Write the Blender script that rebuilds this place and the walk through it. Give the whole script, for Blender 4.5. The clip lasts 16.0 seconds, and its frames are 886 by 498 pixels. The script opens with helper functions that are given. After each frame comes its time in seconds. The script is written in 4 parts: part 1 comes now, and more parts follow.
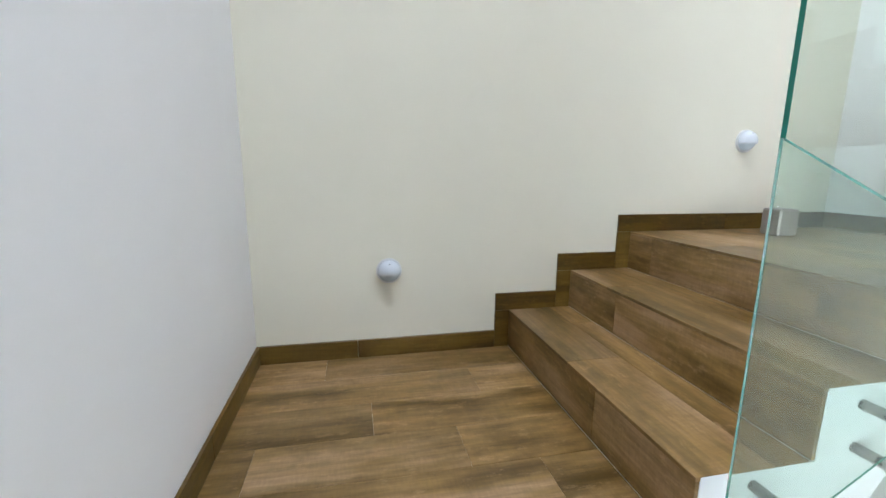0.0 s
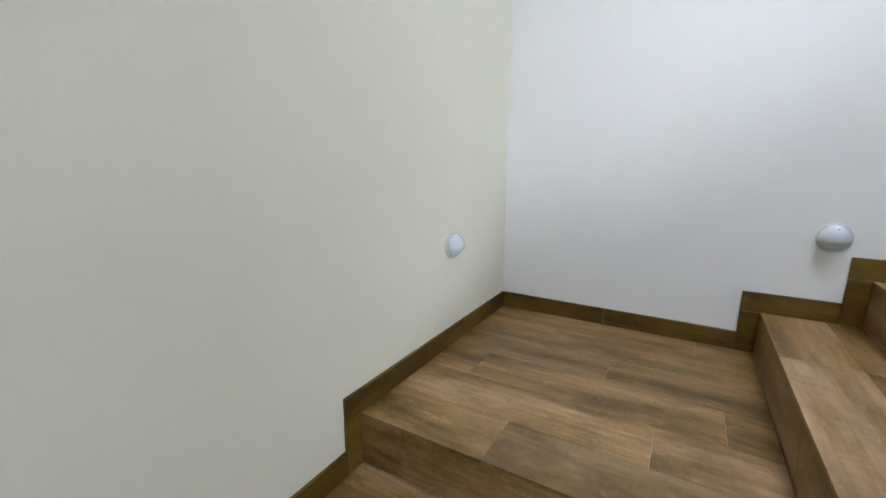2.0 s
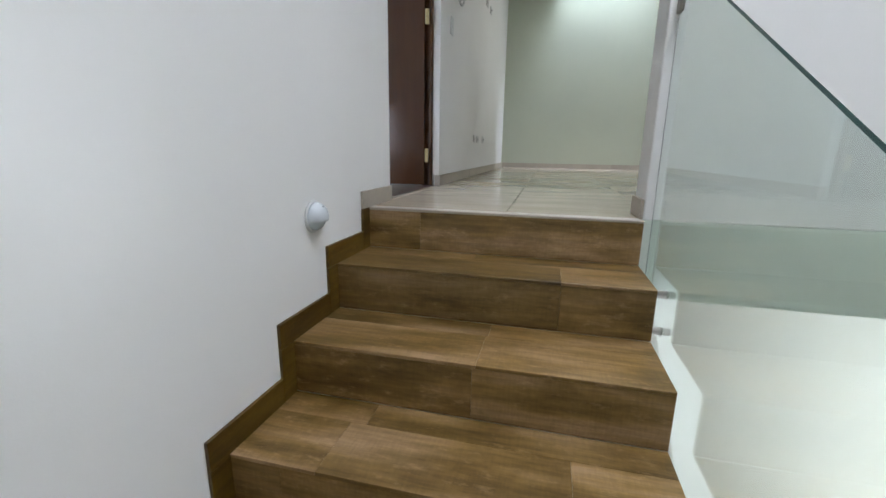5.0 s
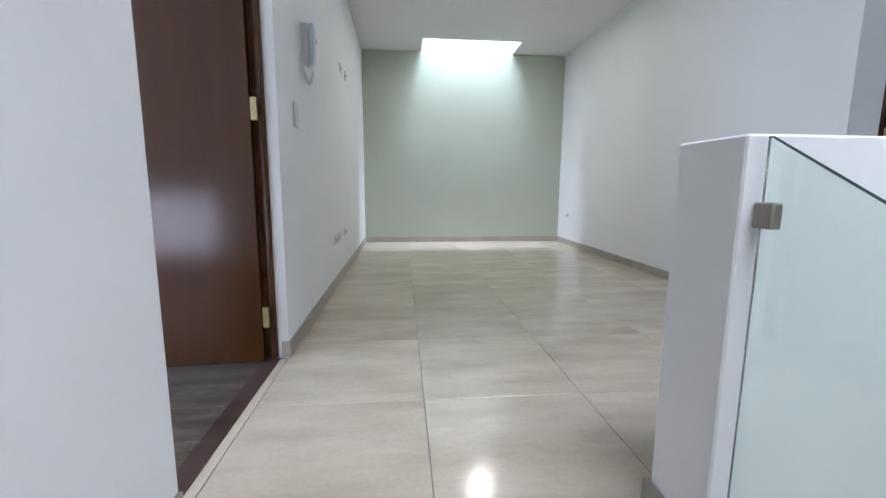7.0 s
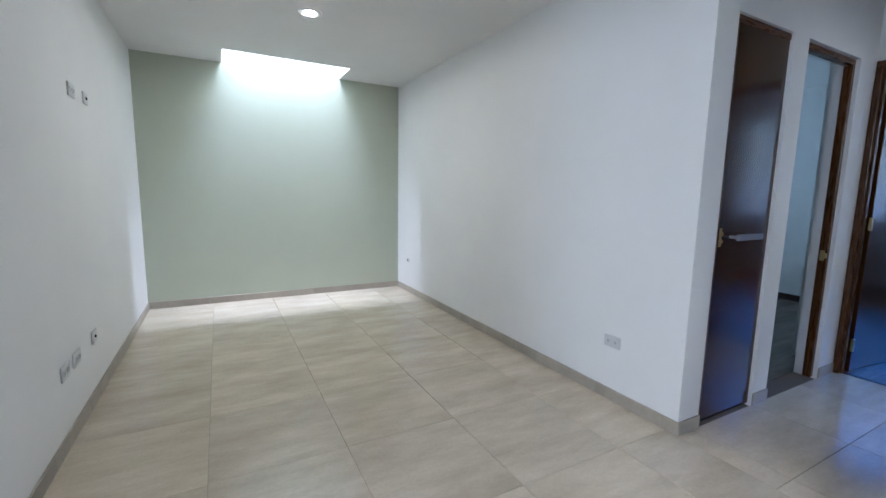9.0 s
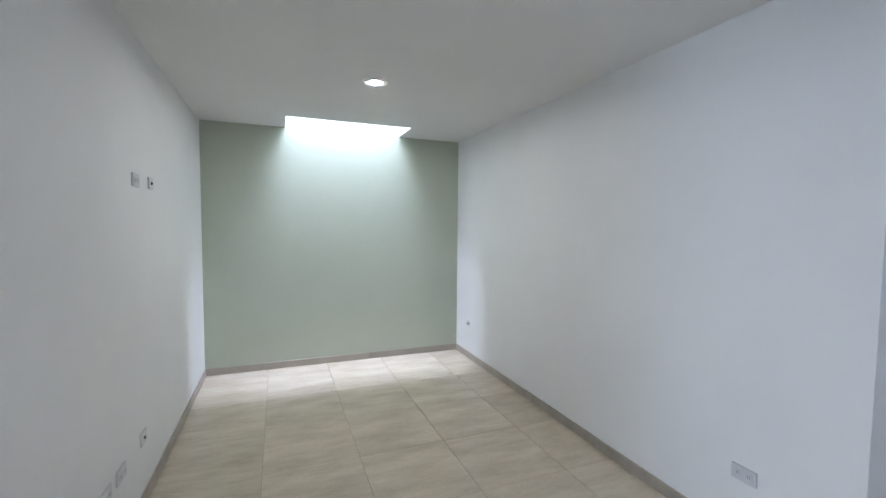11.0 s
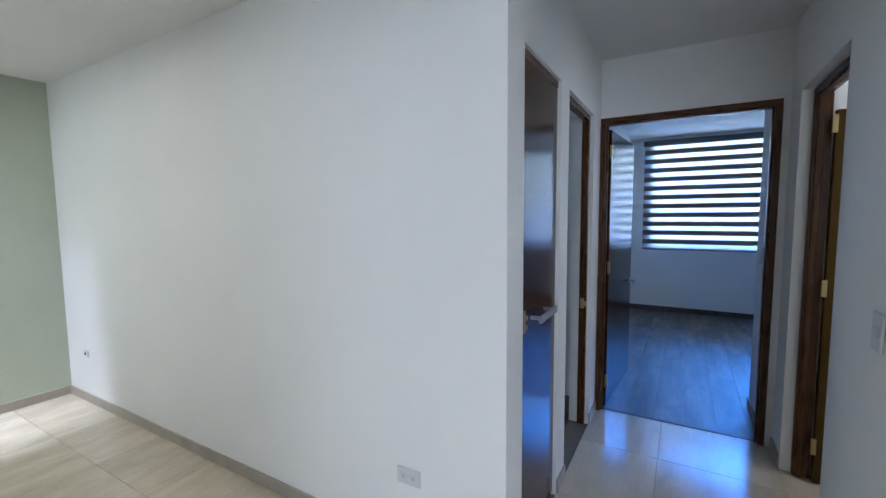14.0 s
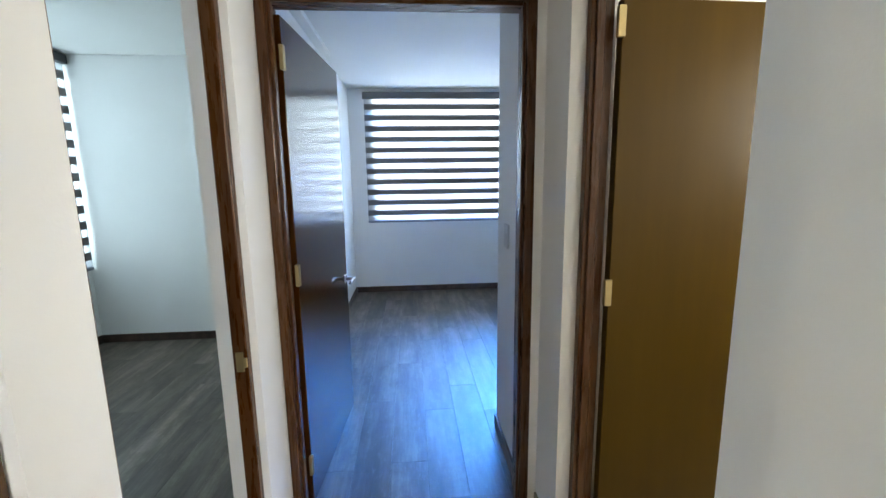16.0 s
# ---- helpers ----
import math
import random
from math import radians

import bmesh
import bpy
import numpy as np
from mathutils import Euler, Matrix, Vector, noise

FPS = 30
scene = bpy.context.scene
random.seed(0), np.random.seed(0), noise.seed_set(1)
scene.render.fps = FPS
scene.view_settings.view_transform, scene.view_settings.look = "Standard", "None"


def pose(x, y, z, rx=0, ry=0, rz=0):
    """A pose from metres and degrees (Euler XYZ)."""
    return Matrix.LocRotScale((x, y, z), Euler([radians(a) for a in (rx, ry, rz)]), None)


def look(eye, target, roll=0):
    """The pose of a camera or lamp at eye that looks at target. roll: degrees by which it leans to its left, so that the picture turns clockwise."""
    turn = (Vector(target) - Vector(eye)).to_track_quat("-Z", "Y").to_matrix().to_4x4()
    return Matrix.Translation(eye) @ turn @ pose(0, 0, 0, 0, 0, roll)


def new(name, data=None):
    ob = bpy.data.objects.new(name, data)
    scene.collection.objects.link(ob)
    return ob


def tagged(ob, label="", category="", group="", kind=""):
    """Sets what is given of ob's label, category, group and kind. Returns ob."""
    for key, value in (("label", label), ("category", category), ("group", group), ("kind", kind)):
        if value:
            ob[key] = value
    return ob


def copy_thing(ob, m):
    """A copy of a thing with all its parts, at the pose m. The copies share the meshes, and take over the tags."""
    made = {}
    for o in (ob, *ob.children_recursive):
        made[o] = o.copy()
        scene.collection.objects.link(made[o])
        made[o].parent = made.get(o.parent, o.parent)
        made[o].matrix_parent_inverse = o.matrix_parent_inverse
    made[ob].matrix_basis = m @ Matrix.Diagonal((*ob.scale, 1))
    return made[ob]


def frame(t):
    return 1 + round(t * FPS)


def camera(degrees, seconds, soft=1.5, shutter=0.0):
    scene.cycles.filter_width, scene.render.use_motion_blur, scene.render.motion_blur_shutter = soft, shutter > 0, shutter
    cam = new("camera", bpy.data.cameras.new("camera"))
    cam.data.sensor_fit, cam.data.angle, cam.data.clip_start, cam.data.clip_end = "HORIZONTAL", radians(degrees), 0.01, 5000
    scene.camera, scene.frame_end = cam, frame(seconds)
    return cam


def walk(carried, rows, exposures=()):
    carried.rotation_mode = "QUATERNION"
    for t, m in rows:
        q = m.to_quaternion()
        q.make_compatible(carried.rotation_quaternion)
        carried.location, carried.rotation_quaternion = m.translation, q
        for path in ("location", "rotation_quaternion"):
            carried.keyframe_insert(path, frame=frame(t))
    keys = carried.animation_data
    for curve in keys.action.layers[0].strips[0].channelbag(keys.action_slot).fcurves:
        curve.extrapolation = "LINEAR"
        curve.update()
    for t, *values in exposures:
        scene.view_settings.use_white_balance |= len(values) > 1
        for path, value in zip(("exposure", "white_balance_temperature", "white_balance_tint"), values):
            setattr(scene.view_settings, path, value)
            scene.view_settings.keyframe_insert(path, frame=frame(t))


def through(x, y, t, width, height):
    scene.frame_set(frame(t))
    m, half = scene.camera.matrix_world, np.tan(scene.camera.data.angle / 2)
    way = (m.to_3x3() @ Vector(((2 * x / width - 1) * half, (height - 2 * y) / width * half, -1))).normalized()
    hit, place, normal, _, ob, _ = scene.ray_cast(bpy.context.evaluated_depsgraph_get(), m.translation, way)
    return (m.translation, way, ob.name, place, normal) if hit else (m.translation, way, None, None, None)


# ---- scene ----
cam = camera(93.2, 16.0)

# seconds, eye, target, lean
PATH = [
    (0, (2.417, 1.745, 0.802), (2.01, -0.178, 0.432), 0.5),
    (0.4, (2.406, 1.549, 0.958), (1.825, -0.32, 0.544), 0.5),
    (0.5, (2.416, 1.507, 0.987), (1.766, -0.334, 0.555), 0.7),
    (1, (2.369, 1.281, 1.129), (1.356, -0.384, 0.683), 0.9),
    (1.5, (2.175, 1.03, 1.186), (0.818, -0.373, 0.75), 0.3),
    (2, (2.02, 0.817, 1.296), (0.335, -0.175, 0.876), 0.2),
    (2.5, (1.837, 0.665, 1.445), (-0.07, 0.24, 1.02), -0.5),
    (3, (1.524, 0.656, 1.566), (-0.406, 0.875, 1.086), -1.5),
    (3.5, (1.299, 0.674, 1.647), (-0.44, 1.561, 1.211), -2.6),
    (4, (1.04, 0.686, 1.815), (-0.215, 2.169, 1.34), -0.3),
    (4.2, (0.974, 0.771, 1.808), (-0.105, 2.386, 1.333), -0.1),
    (4.5, (0.899, 0.954, 1.892), (0.092, 2.718, 1.402), 0.3),
    (5, (0.754, 1.243, 1.993), (0.29, 3.134, 1.536), 0.9),
    (5.2, (0.68, 1.389, 2.053), (0.323, 3.306, 1.609), 1.0),
    (7.3, (0.523, 2.374, 2.618), (0.784, 4.336, 2.332), 0.2),
    (7.5, (0.533, 2.448, 2.686), (0.855, 4.401, 2.397), 0.2),
    (8, (0.532, 2.671, 2.799), (1.112, 4.562, 2.509), 0.6),
    (8.5, (0.613, 2.848, 2.861), (1.435, 4.649, 2.575), 0.7),
    (8.7, (0.67, 2.921, 2.911), (1.601, 4.669, 2.628), 1.1),
    (10.8, (0.729, 3.402, 3.313), (1.602, 5.197, 3.191), 0.8),
    (11, (0.705, 3.42, 3.295), (1.437, 5.278, 3.182), 0.5),
    (11.5, (0.725, 3.43, 3.294), (1.145, 5.383, 3.182), -0.0),
    (12, (0.736, 3.463, 3.294), (0.951, 5.449, 3.189), -0.3),
    (12.5, (0.788, 3.497, 3.295), (1.06, 5.476, 3.19), -0.2),
    (13, (0.915, 3.547, 3.295), (1.607, 5.42, 3.166), -0.2),
    (13.5, (1.093, 3.664, 3.271), (2.391, 5.178, 3.122), -0.4),
    (13.7, (1.186, 3.677, 3.271), (2.69, 4.985, 3.111), -0.7),
    (14, (1.361, 3.704, 3.241), (3.086, 4.701, 3.072), -0.5),
    (14.2, (1.546, 3.693, 3.227), (3.367, 4.5, 3.045), 0.1),
    (14.5, (1.748, 3.697, 3.246), (3.654, 4.273, 3.057), 0.2),
    (15, (2.131, 3.725, 3.236), (4.098, 4.007, 3.015), 0.1),
    (15.4, (2.451, 3.748, 3.241), (4.431, 3.865, 2.978), -0.3),
    (15.5, (2.525, 3.746, 3.227), (4.505, 3.826, 2.959), -0.4),
    (15.7, (2.706, 3.74, 3.204), (4.685, 3.734, 2.917), -0.8),
    (16, (2.926, 3.712, 3.215), (4.894, 3.565, 2.886), -0.8),
]
walk(cam, [(t, look(e, a, r)) for t, e, a, r in PATH],
     exposures=[(0.0, 0.92, 6150, 10), (0.5, 0.88, 6150, 10), (1.0, 0.78, 6200, 10), (2.5, 0.36, 6250, 9), (3.0, 0.36, 6400, 8), (3.6, 0.54, 6500, 8), (4.2, 0.20, 6400, 8), (5.2, 0.22, 6400, 8),
                (7.3, 0.50, 5950, 11), (8.5, 0.52, 5900, 10), (11.0, 0.38, 6000, 11), (12.5, 0.42, 6000, 11), (13.5, 0.30, 5900, 10), (14.0, 0.58, 6100, 9), (14.5, 0.74, 6200, 8), (15.2, 1.15, 6750, 7), (16.0, 1.82, 7950, 7)])

# ---------------------------------------------------------------- plan, in metres
RISE = 0.175
ZB = 3 * RISE            # corner landing
ZF = 10 * RISE           # upper floor
ZC = 4.305               # ceiling of the living room
GO = 0.303               # going of the upper flight
NU = [1.107 + GO * i for i in range(7)]        # nosings of the upper flight, along y
NL = [1.736 - 0.296 * i for i in range(3)]     # nosings of the lower flight, along x
XE = 1.113               # open side of the upper flight
YE = 1.10                # open side of the lower flight
XS = 2.83                # stair wall on the far side
XL = 2.765               # living room, wall towards the bedrooms
YG = 8.165               # sage wall
YN, YS = 4.252, 3.185    # corridor walls
XD = 4.58                # wall at the corridor's end
ZD = 3.885               # head of the door openings
XW = 8.38                # bedroom window wall
YB = 4.458               # bedroom side wall
ZL = -1.4                # lower storey

# ---------------------------------------------------------------- world and lights
world = bpy.data.worlds.new("sky")
scene.world = world
world.use_nodes = True
wn = world.node_tree
bg = wn.nodes["Background"]
sky = wn.nodes.new("ShaderNodeTexSky")
sky.sky_type = "NISHITA"
sky.sun_disc = False
sky.sun_elevation = radians(24)
sky.sun_rotation = radians(270)
wn.links.new(sky.outputs[0], bg.inputs[0])
bg.inputs[1].default_value = 0.12

sun_data = bpy.data.lights.new("sun", "SUN")
sun_data.energy, sun_data.angle, sun_data.color = 3.0, radians(0.5), (1.0, 0.95, 0.88)
sun = new("sun", sun_data)
sun.matrix_world = look((-20, 0, 9), (0, 0, 0))


def opening_light(name, at, to, w, h, watts, colour, spread=180):
    """Daylight standing in an opening."""
    d = bpy.data.lights.new(name, "AREA")
    d.shape, d.size, d.size_y, d.energy, d.color = "RECTANGLE", w, h, watts, colour
    ob = new(name, d)
    d.spread = radians(spread)
    ob.matrix_world = look(at, to)
    return ob


DAY = (0.90, 0.95, 1.0)
opening_light("skylight_daylight", (1.40, 7.86, 6.20), (1.40, 7.8601, 0), 1.20, 0.34, 255, (0.72, 0.79, 1.0))
# Overhead light of the stairwell; the skylight that holds it is assumed.
opening_light("stair_daylight", (1.75, 1.825, 6.52), (1.75, 1.8251, 0), 1.75, 1.5, 178, (0.84, 0.87, 1.0))
opening_light("bedroom_daylight", (XW + 0.02, 2.84, 3.50), (0, 2.84, 3.3), 2.60, 1.50, 47, (0.56, 0.75, 1.0))
# Second, narrow blue lamp in the same window, added to tint the floor.
opening_light("bedroom_floor_blue_fill", (XW + 0.018, 2.84, 3.50), (6.5, 3.45, ZF), 2.60, 1.50, 32, (0.01, 0.225, 1.0), 46)
opening_light("second_bedroom_daylight", (5.8, 6.72, 3.4), (5.8, 0, 3.2), 1.9, 1.55, 25, (0.52, 0.76, 1.0))
# Unseen west window, assumed as what lights the wall opposite the study door.
opening_light("study_window_daylight", (-2.93, 2.78, 3.2), (3.0, 4.6, 2.9), 1.05, 1.3, 66, (0.68, 0.80, 1.0))
# Low lamp in an unseen opening, added for the highlight on the door leaf.
opening_light("study_door_sheen_fill", (-1.2, 1.97, 2.2), (-1.0, 5.0, 2.1), 0.8, 0.5, 8, (0.80, 0.82, 1.0))
opening_light("lower_daylight", (4.35, 4.93, -0.1), (3.0, 0, -0.3), 1.2, 1.5, 130, (0.88, 0.92, 1.0))
# Fill for the bathroom door, set in a window opening that is never seen.
opening_light("bathroom_door_fill", (3.8, 1.55, 3.5), (3.85, 4.0, 2.9), 0.8, 0.6, 11, (0.93, 0.96, 1.0))


# ---------------------------------------------------------------- materials
def material(name):
    m = bpy.data.materials.new(name)
    m.use_nodes = True
    nt = m.node_tree
    return m, nt, nt.nodes["Principled BSDF"]


def coords(nt, scale=(1, 1, 1), kind="Object"):
    tc = nt.nodes.new("ShaderNodeTexCoord")
    mp = nt.nodes.new("ShaderNodeMapping")
    mp.inputs["Scale"].default_value = scale
    nt.links.new(tc.outputs[kind], mp.inputs["Vector"])
    return mp.outputs["Vector"]


def fractal(nt, vec, scale, detail=4, rough=0.55):
    n = nt.nodes.new("ShaderNodeTexNoise")
    n.inputs["Scale"].default_value, n.inputs["Detail"].default_value, n.inputs["Roughness"].default_value = scale, detail, rough
    nt.links.new(vec, n.inputs["Vector"])
    return n.outputs[0]


def ramp(nt, fac, stops):
    r = nt.nodes.new("ShaderNodeValToRGB")
    el = r.color_ramp.elements
    while len(el) < len(stops):
        el.new(0.5)
    for e, (p, c) in zip(el, stops):
        e.position, e.color = p, (*c, 1)
    nt.links.new(fac, r.inputs[0])
    return r.outputs[0]


def mix(nt, fac, a, b, mode="MIX"):
    n = nt.nodes.new("ShaderNodeMix")
    n.data_type, n.blend_type = "RGBA", mode
    for sock, v in ((n.inputs[0], fac), (n.inputs[6], a), (n.inputs[7], b)):
        if isinstance(v, (int, float)):
            sock.default_value = v
        elif isinstance(v, tuple):
            sock.default_value = (*v, 1)
        else:
            nt.links.new(v, sock)
    return n.outputs[2]


def math_node(nt, op, a, b=0.0):
    n = nt.nodes.new("ShaderNodeMath")
    n.operation = op
    for sock, v in zip(n.inputs, (a, b)):
        if isinstance(v, (int, float)):
            sock.default_value = v
        else:
            nt.links.new(v, sock)
    return n.outputs[0]


def bump(nt, bsdf, height, strength, distance=0.002):
    b = nt.nodes.new("ShaderNodeBump")
    b.inputs["Strength"].default_value, b.inputs["Distance"].default_value = strength, distance
    nt.links.new(height, b.inputs["Height"])
    nt.links.new(b.outputs[0], bsdf.inputs["Normal"])


def paint(name, colour, rough=0.62):
    """Rolled wall paint: faint cloudiness, fine stipple."""
    m, nt, p = material(name)
    v = coords(nt)
    cloud = fractal(nt, v, 1.3, 3)
    low = tuple(c * 0.955 for c in colour)
    nt.links.new(ramp(nt, cloud, [(0.3, low), (0.7, colour)]), p.inputs["Base Color"])
    p.inputs["Roughness"].default_value = rough
    p.inputs["Specular IOR Level"].default_value = 0.3
    fine = fractal(nt, v, 160, 2)
    wide = fractal(nt, v, 7, 2)
    bump(nt, p, math_node(nt, "ADD", math_node(nt, "MULTIPLY", fine, 0.35), wide), 0.22, 0.003)
    return m


def wood_look(name, dark, mid, light, along, rough=0.32, vary=0.35, contrast=0.35, gloss=0.5, relief=0.10):
    """Boards with a long grain; along: 0 for grain in x, 1 for grain in y, 2 for grain in z."""
    m, nt, p = material(name)
    info = nt.nodes.new("ShaderNodeObjectInfo")
    tc = nt.nodes.new("ShaderNodeTexCoord")
    shift = nt.nodes.new("ShaderNodeVectorMath")
    shift.operation = "ADD"
    comb = nt.nodes.new("ShaderNodeCombineXYZ")
    for i in range(3):
        nt.links.new(math_node(nt, "MULTIPLY", info.outputs["Random"], 17.0 + 9 * i), comb.inputs[i])
    nt.links.new(tc.outputs["Object"], shift.inputs[0])
    nt.links.new(comb.outputs[0], shift.inputs[1])

    def stretched(k):
        mp = nt.nodes.new("ShaderNodeMapping")
        s = [k, k, k]
        s[along] = k * 0.09
        mp.inputs["Scale"].default_value = s
        nt.links.new(shift.outputs[0], mp.inputs["Vector"])
        return mp.outputs["Vector"]

    broad = fractal(nt, stretched(11), 1.0, 6, 0.66)
    grain = fractal(nt, stretched(60), 1.0, 4, 0.65)
    pores = fractal(nt, stretched(220), 1.0, 2, 0.5)
    base = ramp(nt, broad, [(0.28, dark), (0.5, mid), (0.72, light)])
    base = mix(nt, contrast, base, ramp(nt, grain, [(0.3, (0.3, 0.3, 0.3)), (0.68, (0.72, 0.72, 0.72))]), "OVERLAY")
    tone = ramp(nt, info.outputs["Random"], [(0.0, (1 - vary,) * 3), (0.5, (1.0, 1.0, 0.98)), (1.0, (1 + vary * 0.5, 1 + vary * 0.4, 1 + vary * 0.3))])
    base = mix(nt, 1.0, base, tone, "MULTIPLY")
    nt.links.new(base, p.inputs["Base Color"])
    p.inputs["Specular IOR Level"].default_value = gloss
    nt.links.new(math_node(nt, "ADD", math_node(nt, "MULTIPLY", grain, 0.16), rough - 0.08), p.inputs["Roughness"])
    bump(nt, p, math_node(nt, "ADD", grain, math_node(nt, "MULTIPLY", pores, 0.5)), relief, 0.0010)
    return m


def rustic_tile(name, dark, mid, light, along, rough=0.36, vary=0.3):
    """Printed wood-look porcelain: long smoky grain, brown blotches, worn pale patches, faint saw marks across the board."""
    m, nt, p = material(name)
    info = nt.nodes.new("ShaderNodeObjectInfo")
    tc = nt.nodes.new("ShaderNodeTexCoord")
    shift = nt.nodes.new("ShaderNodeVectorMath")
    shift.operation = "ADD"
    comb = nt.nodes.new("ShaderNodeCombineXYZ")
    for i in range(3):
        nt.links.new(math_node(nt, "MULTIPLY", info.outputs["Random"], 17.0 + 9 * i), comb.inputs[i])
    nt.links.new(tc.outputs["Object"], shift.inputs[0])
    nt.links.new(comb.outputs[0], shift.inputs[1])

    def stretched(k, squeeze):
        mp = nt.nodes.new("ShaderNodeMapping")
        sc = [k, k, k]
        sc[along] = k * squeeze
        mp.inputs["Scale"].default_value = sc
        nt.links.new(shift.outputs[0], mp.inputs["Vector"])
        return mp.outputs["Vector"]

    smoke = fractal(nt, stretched(9, 0.16), 1.0, 5, 0.62)
    blotch = fractal(nt, stretched(7, 0.55), 1.0, 4, 0.7)
    grain = fractal(nt, stretched(75, 0.05), 1.0, 4, 0.68)
    saw = fractal(nt, stretched(26, 5.5), 1.0, 2, 0.5)
    wear = fractal(nt, stretched(34, 0.4), 1.0, 5, 0.75)
    base = ramp(nt, smoke, [(0.34, dark), (0.5, mid), (0.66, light)])
    base = mix(nt, 0.6, base, ramp(nt, blotch, [(0.36, (0.42, 0.37, 0.18)), (0.54, (1.0, 1.0, 1.0))]), "MULTIPLY")
    base = mix(nt, 0.42, base, ramp(nt, grain, [(0.3, (0.26, 0.25, 0.23)), (0.68, (0.74, 0.74, 0.74))]), "OVERLAY")
    base = mix(nt, 0.16, base, ramp(nt, saw, [(0.35, (0.3, 0.3, 0.3)), (0.65, (0.72, 0.72, 0.72))]), "OVERLAY")
    pale = ramp(nt, wear, [(0.56, (0.0, 0.0, 0.0)), (0.74, (0.5, 0.5, 0.5))])
    base = mix(nt, pale, base, tuple(1.4 * c + 0.01 for c in light))
    tone = ramp(nt, info.outputs["Random"], [(0.0, (1 - vary, 1 - vary, 1 - vary * 1.2)), (0.5, (1.0, 0.98, 0.94)), (1.0, (1 + vary * 0.5, 1 + vary * 0.46, 1 + vary * 0.44))])
    base = mix(nt, 1.0, base, tone, "MULTIPLY")
    nt.links.new(base, p.inputs["Base Color"])
    nt.links.new(math_node(nt, "ADD", math_node(nt, "MULTIPLY", wear, 0.22), rough - 0.10), p.inputs["Roughness"])
    bump(nt, p, math_node(nt, "ADD", grain, math_node(nt, "MULTIPLY", saw, 0.6)), 0.14, 0.0011)
    return m


def stone_tile(name, a, b, rough=0.26):
    m, nt, p = material(name)
    info = nt.nodes.new("ShaderNodeObjectInfo")
    tc = nt.nodes.new("ShaderNodeTexCoord")
    shift = nt.nodes.new("ShaderNodeVectorMath")
    shift.operation = "ADD"
    comb = nt.nodes.new("ShaderNodeCombineXYZ")
    for i in range(3):
        nt.links.new(math_node(nt, "MULTIPLY", info.outputs["Random"], 23.0 + 11 * i), comb.inputs[i])
    nt.links.new(tc.outputs["Object"], shift.inputs[0])
    nt.links.new(comb.outputs[0], shift.inputs[1])
    mp = nt.nodes.new("ShaderNodeMapping")
    mp.inputs["Scale"].default_value = (1.4, 4.6, 1)
    mp.inputs["Rotation"].default_value = (0, 0, 0.16)
    nt.links.new(shift.outputs[0], mp.inputs["Vector"])
    veins = fractal(nt, mp.outputs["Vector"], 1.6, 6, 0.62)
    speck = fractal(nt, shift.outputs[0], 60, 3)
    c = ramp(nt, veins, [(0.3, a), (0.52, tuple((x + y) / 2 for x, y in zip(a, b))), (0.72, b)])
    c = mix(nt, 0.05, c, ramp(nt, speck, [(0.35, (0.2, 0.19, 0.18)), (0.65, (0.8, 0.79, 0.77))]), "OVERLAY")
    c = mix(nt, 1.0, c, ramp(nt, info.outputs["Random"], [(0, (0.93, 0.93, 0.93)), (1, (1.03, 1.02, 1.0))]), "MULTIPLY")
    nt.links.new(c, p.inputs["Base Color"])
    nt.links.new(math_node(nt, "ADD", math_node(nt, "MULTIPLY", veins, 0.08), rough - 0.04), p.inputs["Roughness"])
    bump(nt, p, speck, 0.05, 0.001)
    return m


def plain(name, colour, rough=0.4, metal=0.0):
    m, nt, p = material(name)
    v = coords(nt)
    n = fractal(nt, v, 35, 3)
    nt.links.new(ramp(nt, n, [(0.3, tuple(c * 0.93 for c in colour)), (0.7, colour)]), p.inputs["Base Color"])
    nt.links.new(math_node(nt, "ADD", math_node(nt, "MULTIPLY", n, 0.12), rough - 0.06), p.inputs["Roughness"])
    p.inputs["Metallic"].default_value = metal
    return m


def clear_glass(name, tint, rough=0.0):
    m, nt, p = material(name)
    p.inputs["Base Color"].default_value = (*tint, 1)
    p.inputs["Roughness"].default_value = rough
    p.inputs["Transmission Weight"].default_value = 1.0
    p.inputs["IOR"].default_value = 1.5
    return m


def emitter(name, colour, strength):
    m, nt, p = material(name)
    p.inputs["Base Color"].default_value = (*colour, 1)
    p.inputs["Emission Color"].default_value = (*colour, 1)
    p.inputs["Emission Strength"].default_value = strength
    return m


WHITE = paint("white_paint", (0.80, 0.80, 0.79))
CREAM = paint("cream_paint", (0.71, 0.69, 0.57))
SAGE = paint("sage_paint", (0.47, 0.508, 0.41))
EDGE_GREEN = paint("floor_edge_grey_green", (0.64, 0.70, 0.63))
CEIL = paint("ceiling_paint", (0.78, 0.78, 0.76), 0.75)
WOOD_X = rustic_tile("wood_tile_grain_x", (0.082, 0.046, 0.006), (0.210, 0.129, 0.042), (0.318, 0.212, 0.118), 0)
WOOD_Y = rustic_tile("wood_tile_grain_y", (0.082, 0.046, 0.006), (0.210, 0.129, 0.042), (0.318, 0.212, 0.118), 1)
SKIRT = rustic_tile("wood_skirting", (0.055, 0.029, 0.002), (0.118, 0.068, 0.007), (0.165, 0.102, 0.02), 0, 0.36, 0.2)
SKIRT_Y = rustic_tile("wood_skirting_y", (0.055, 0.029, 0.002), (0.118, 0.068, 0.007), (0.165, 0.102, 0.02), 1, 0.36, 0.2)
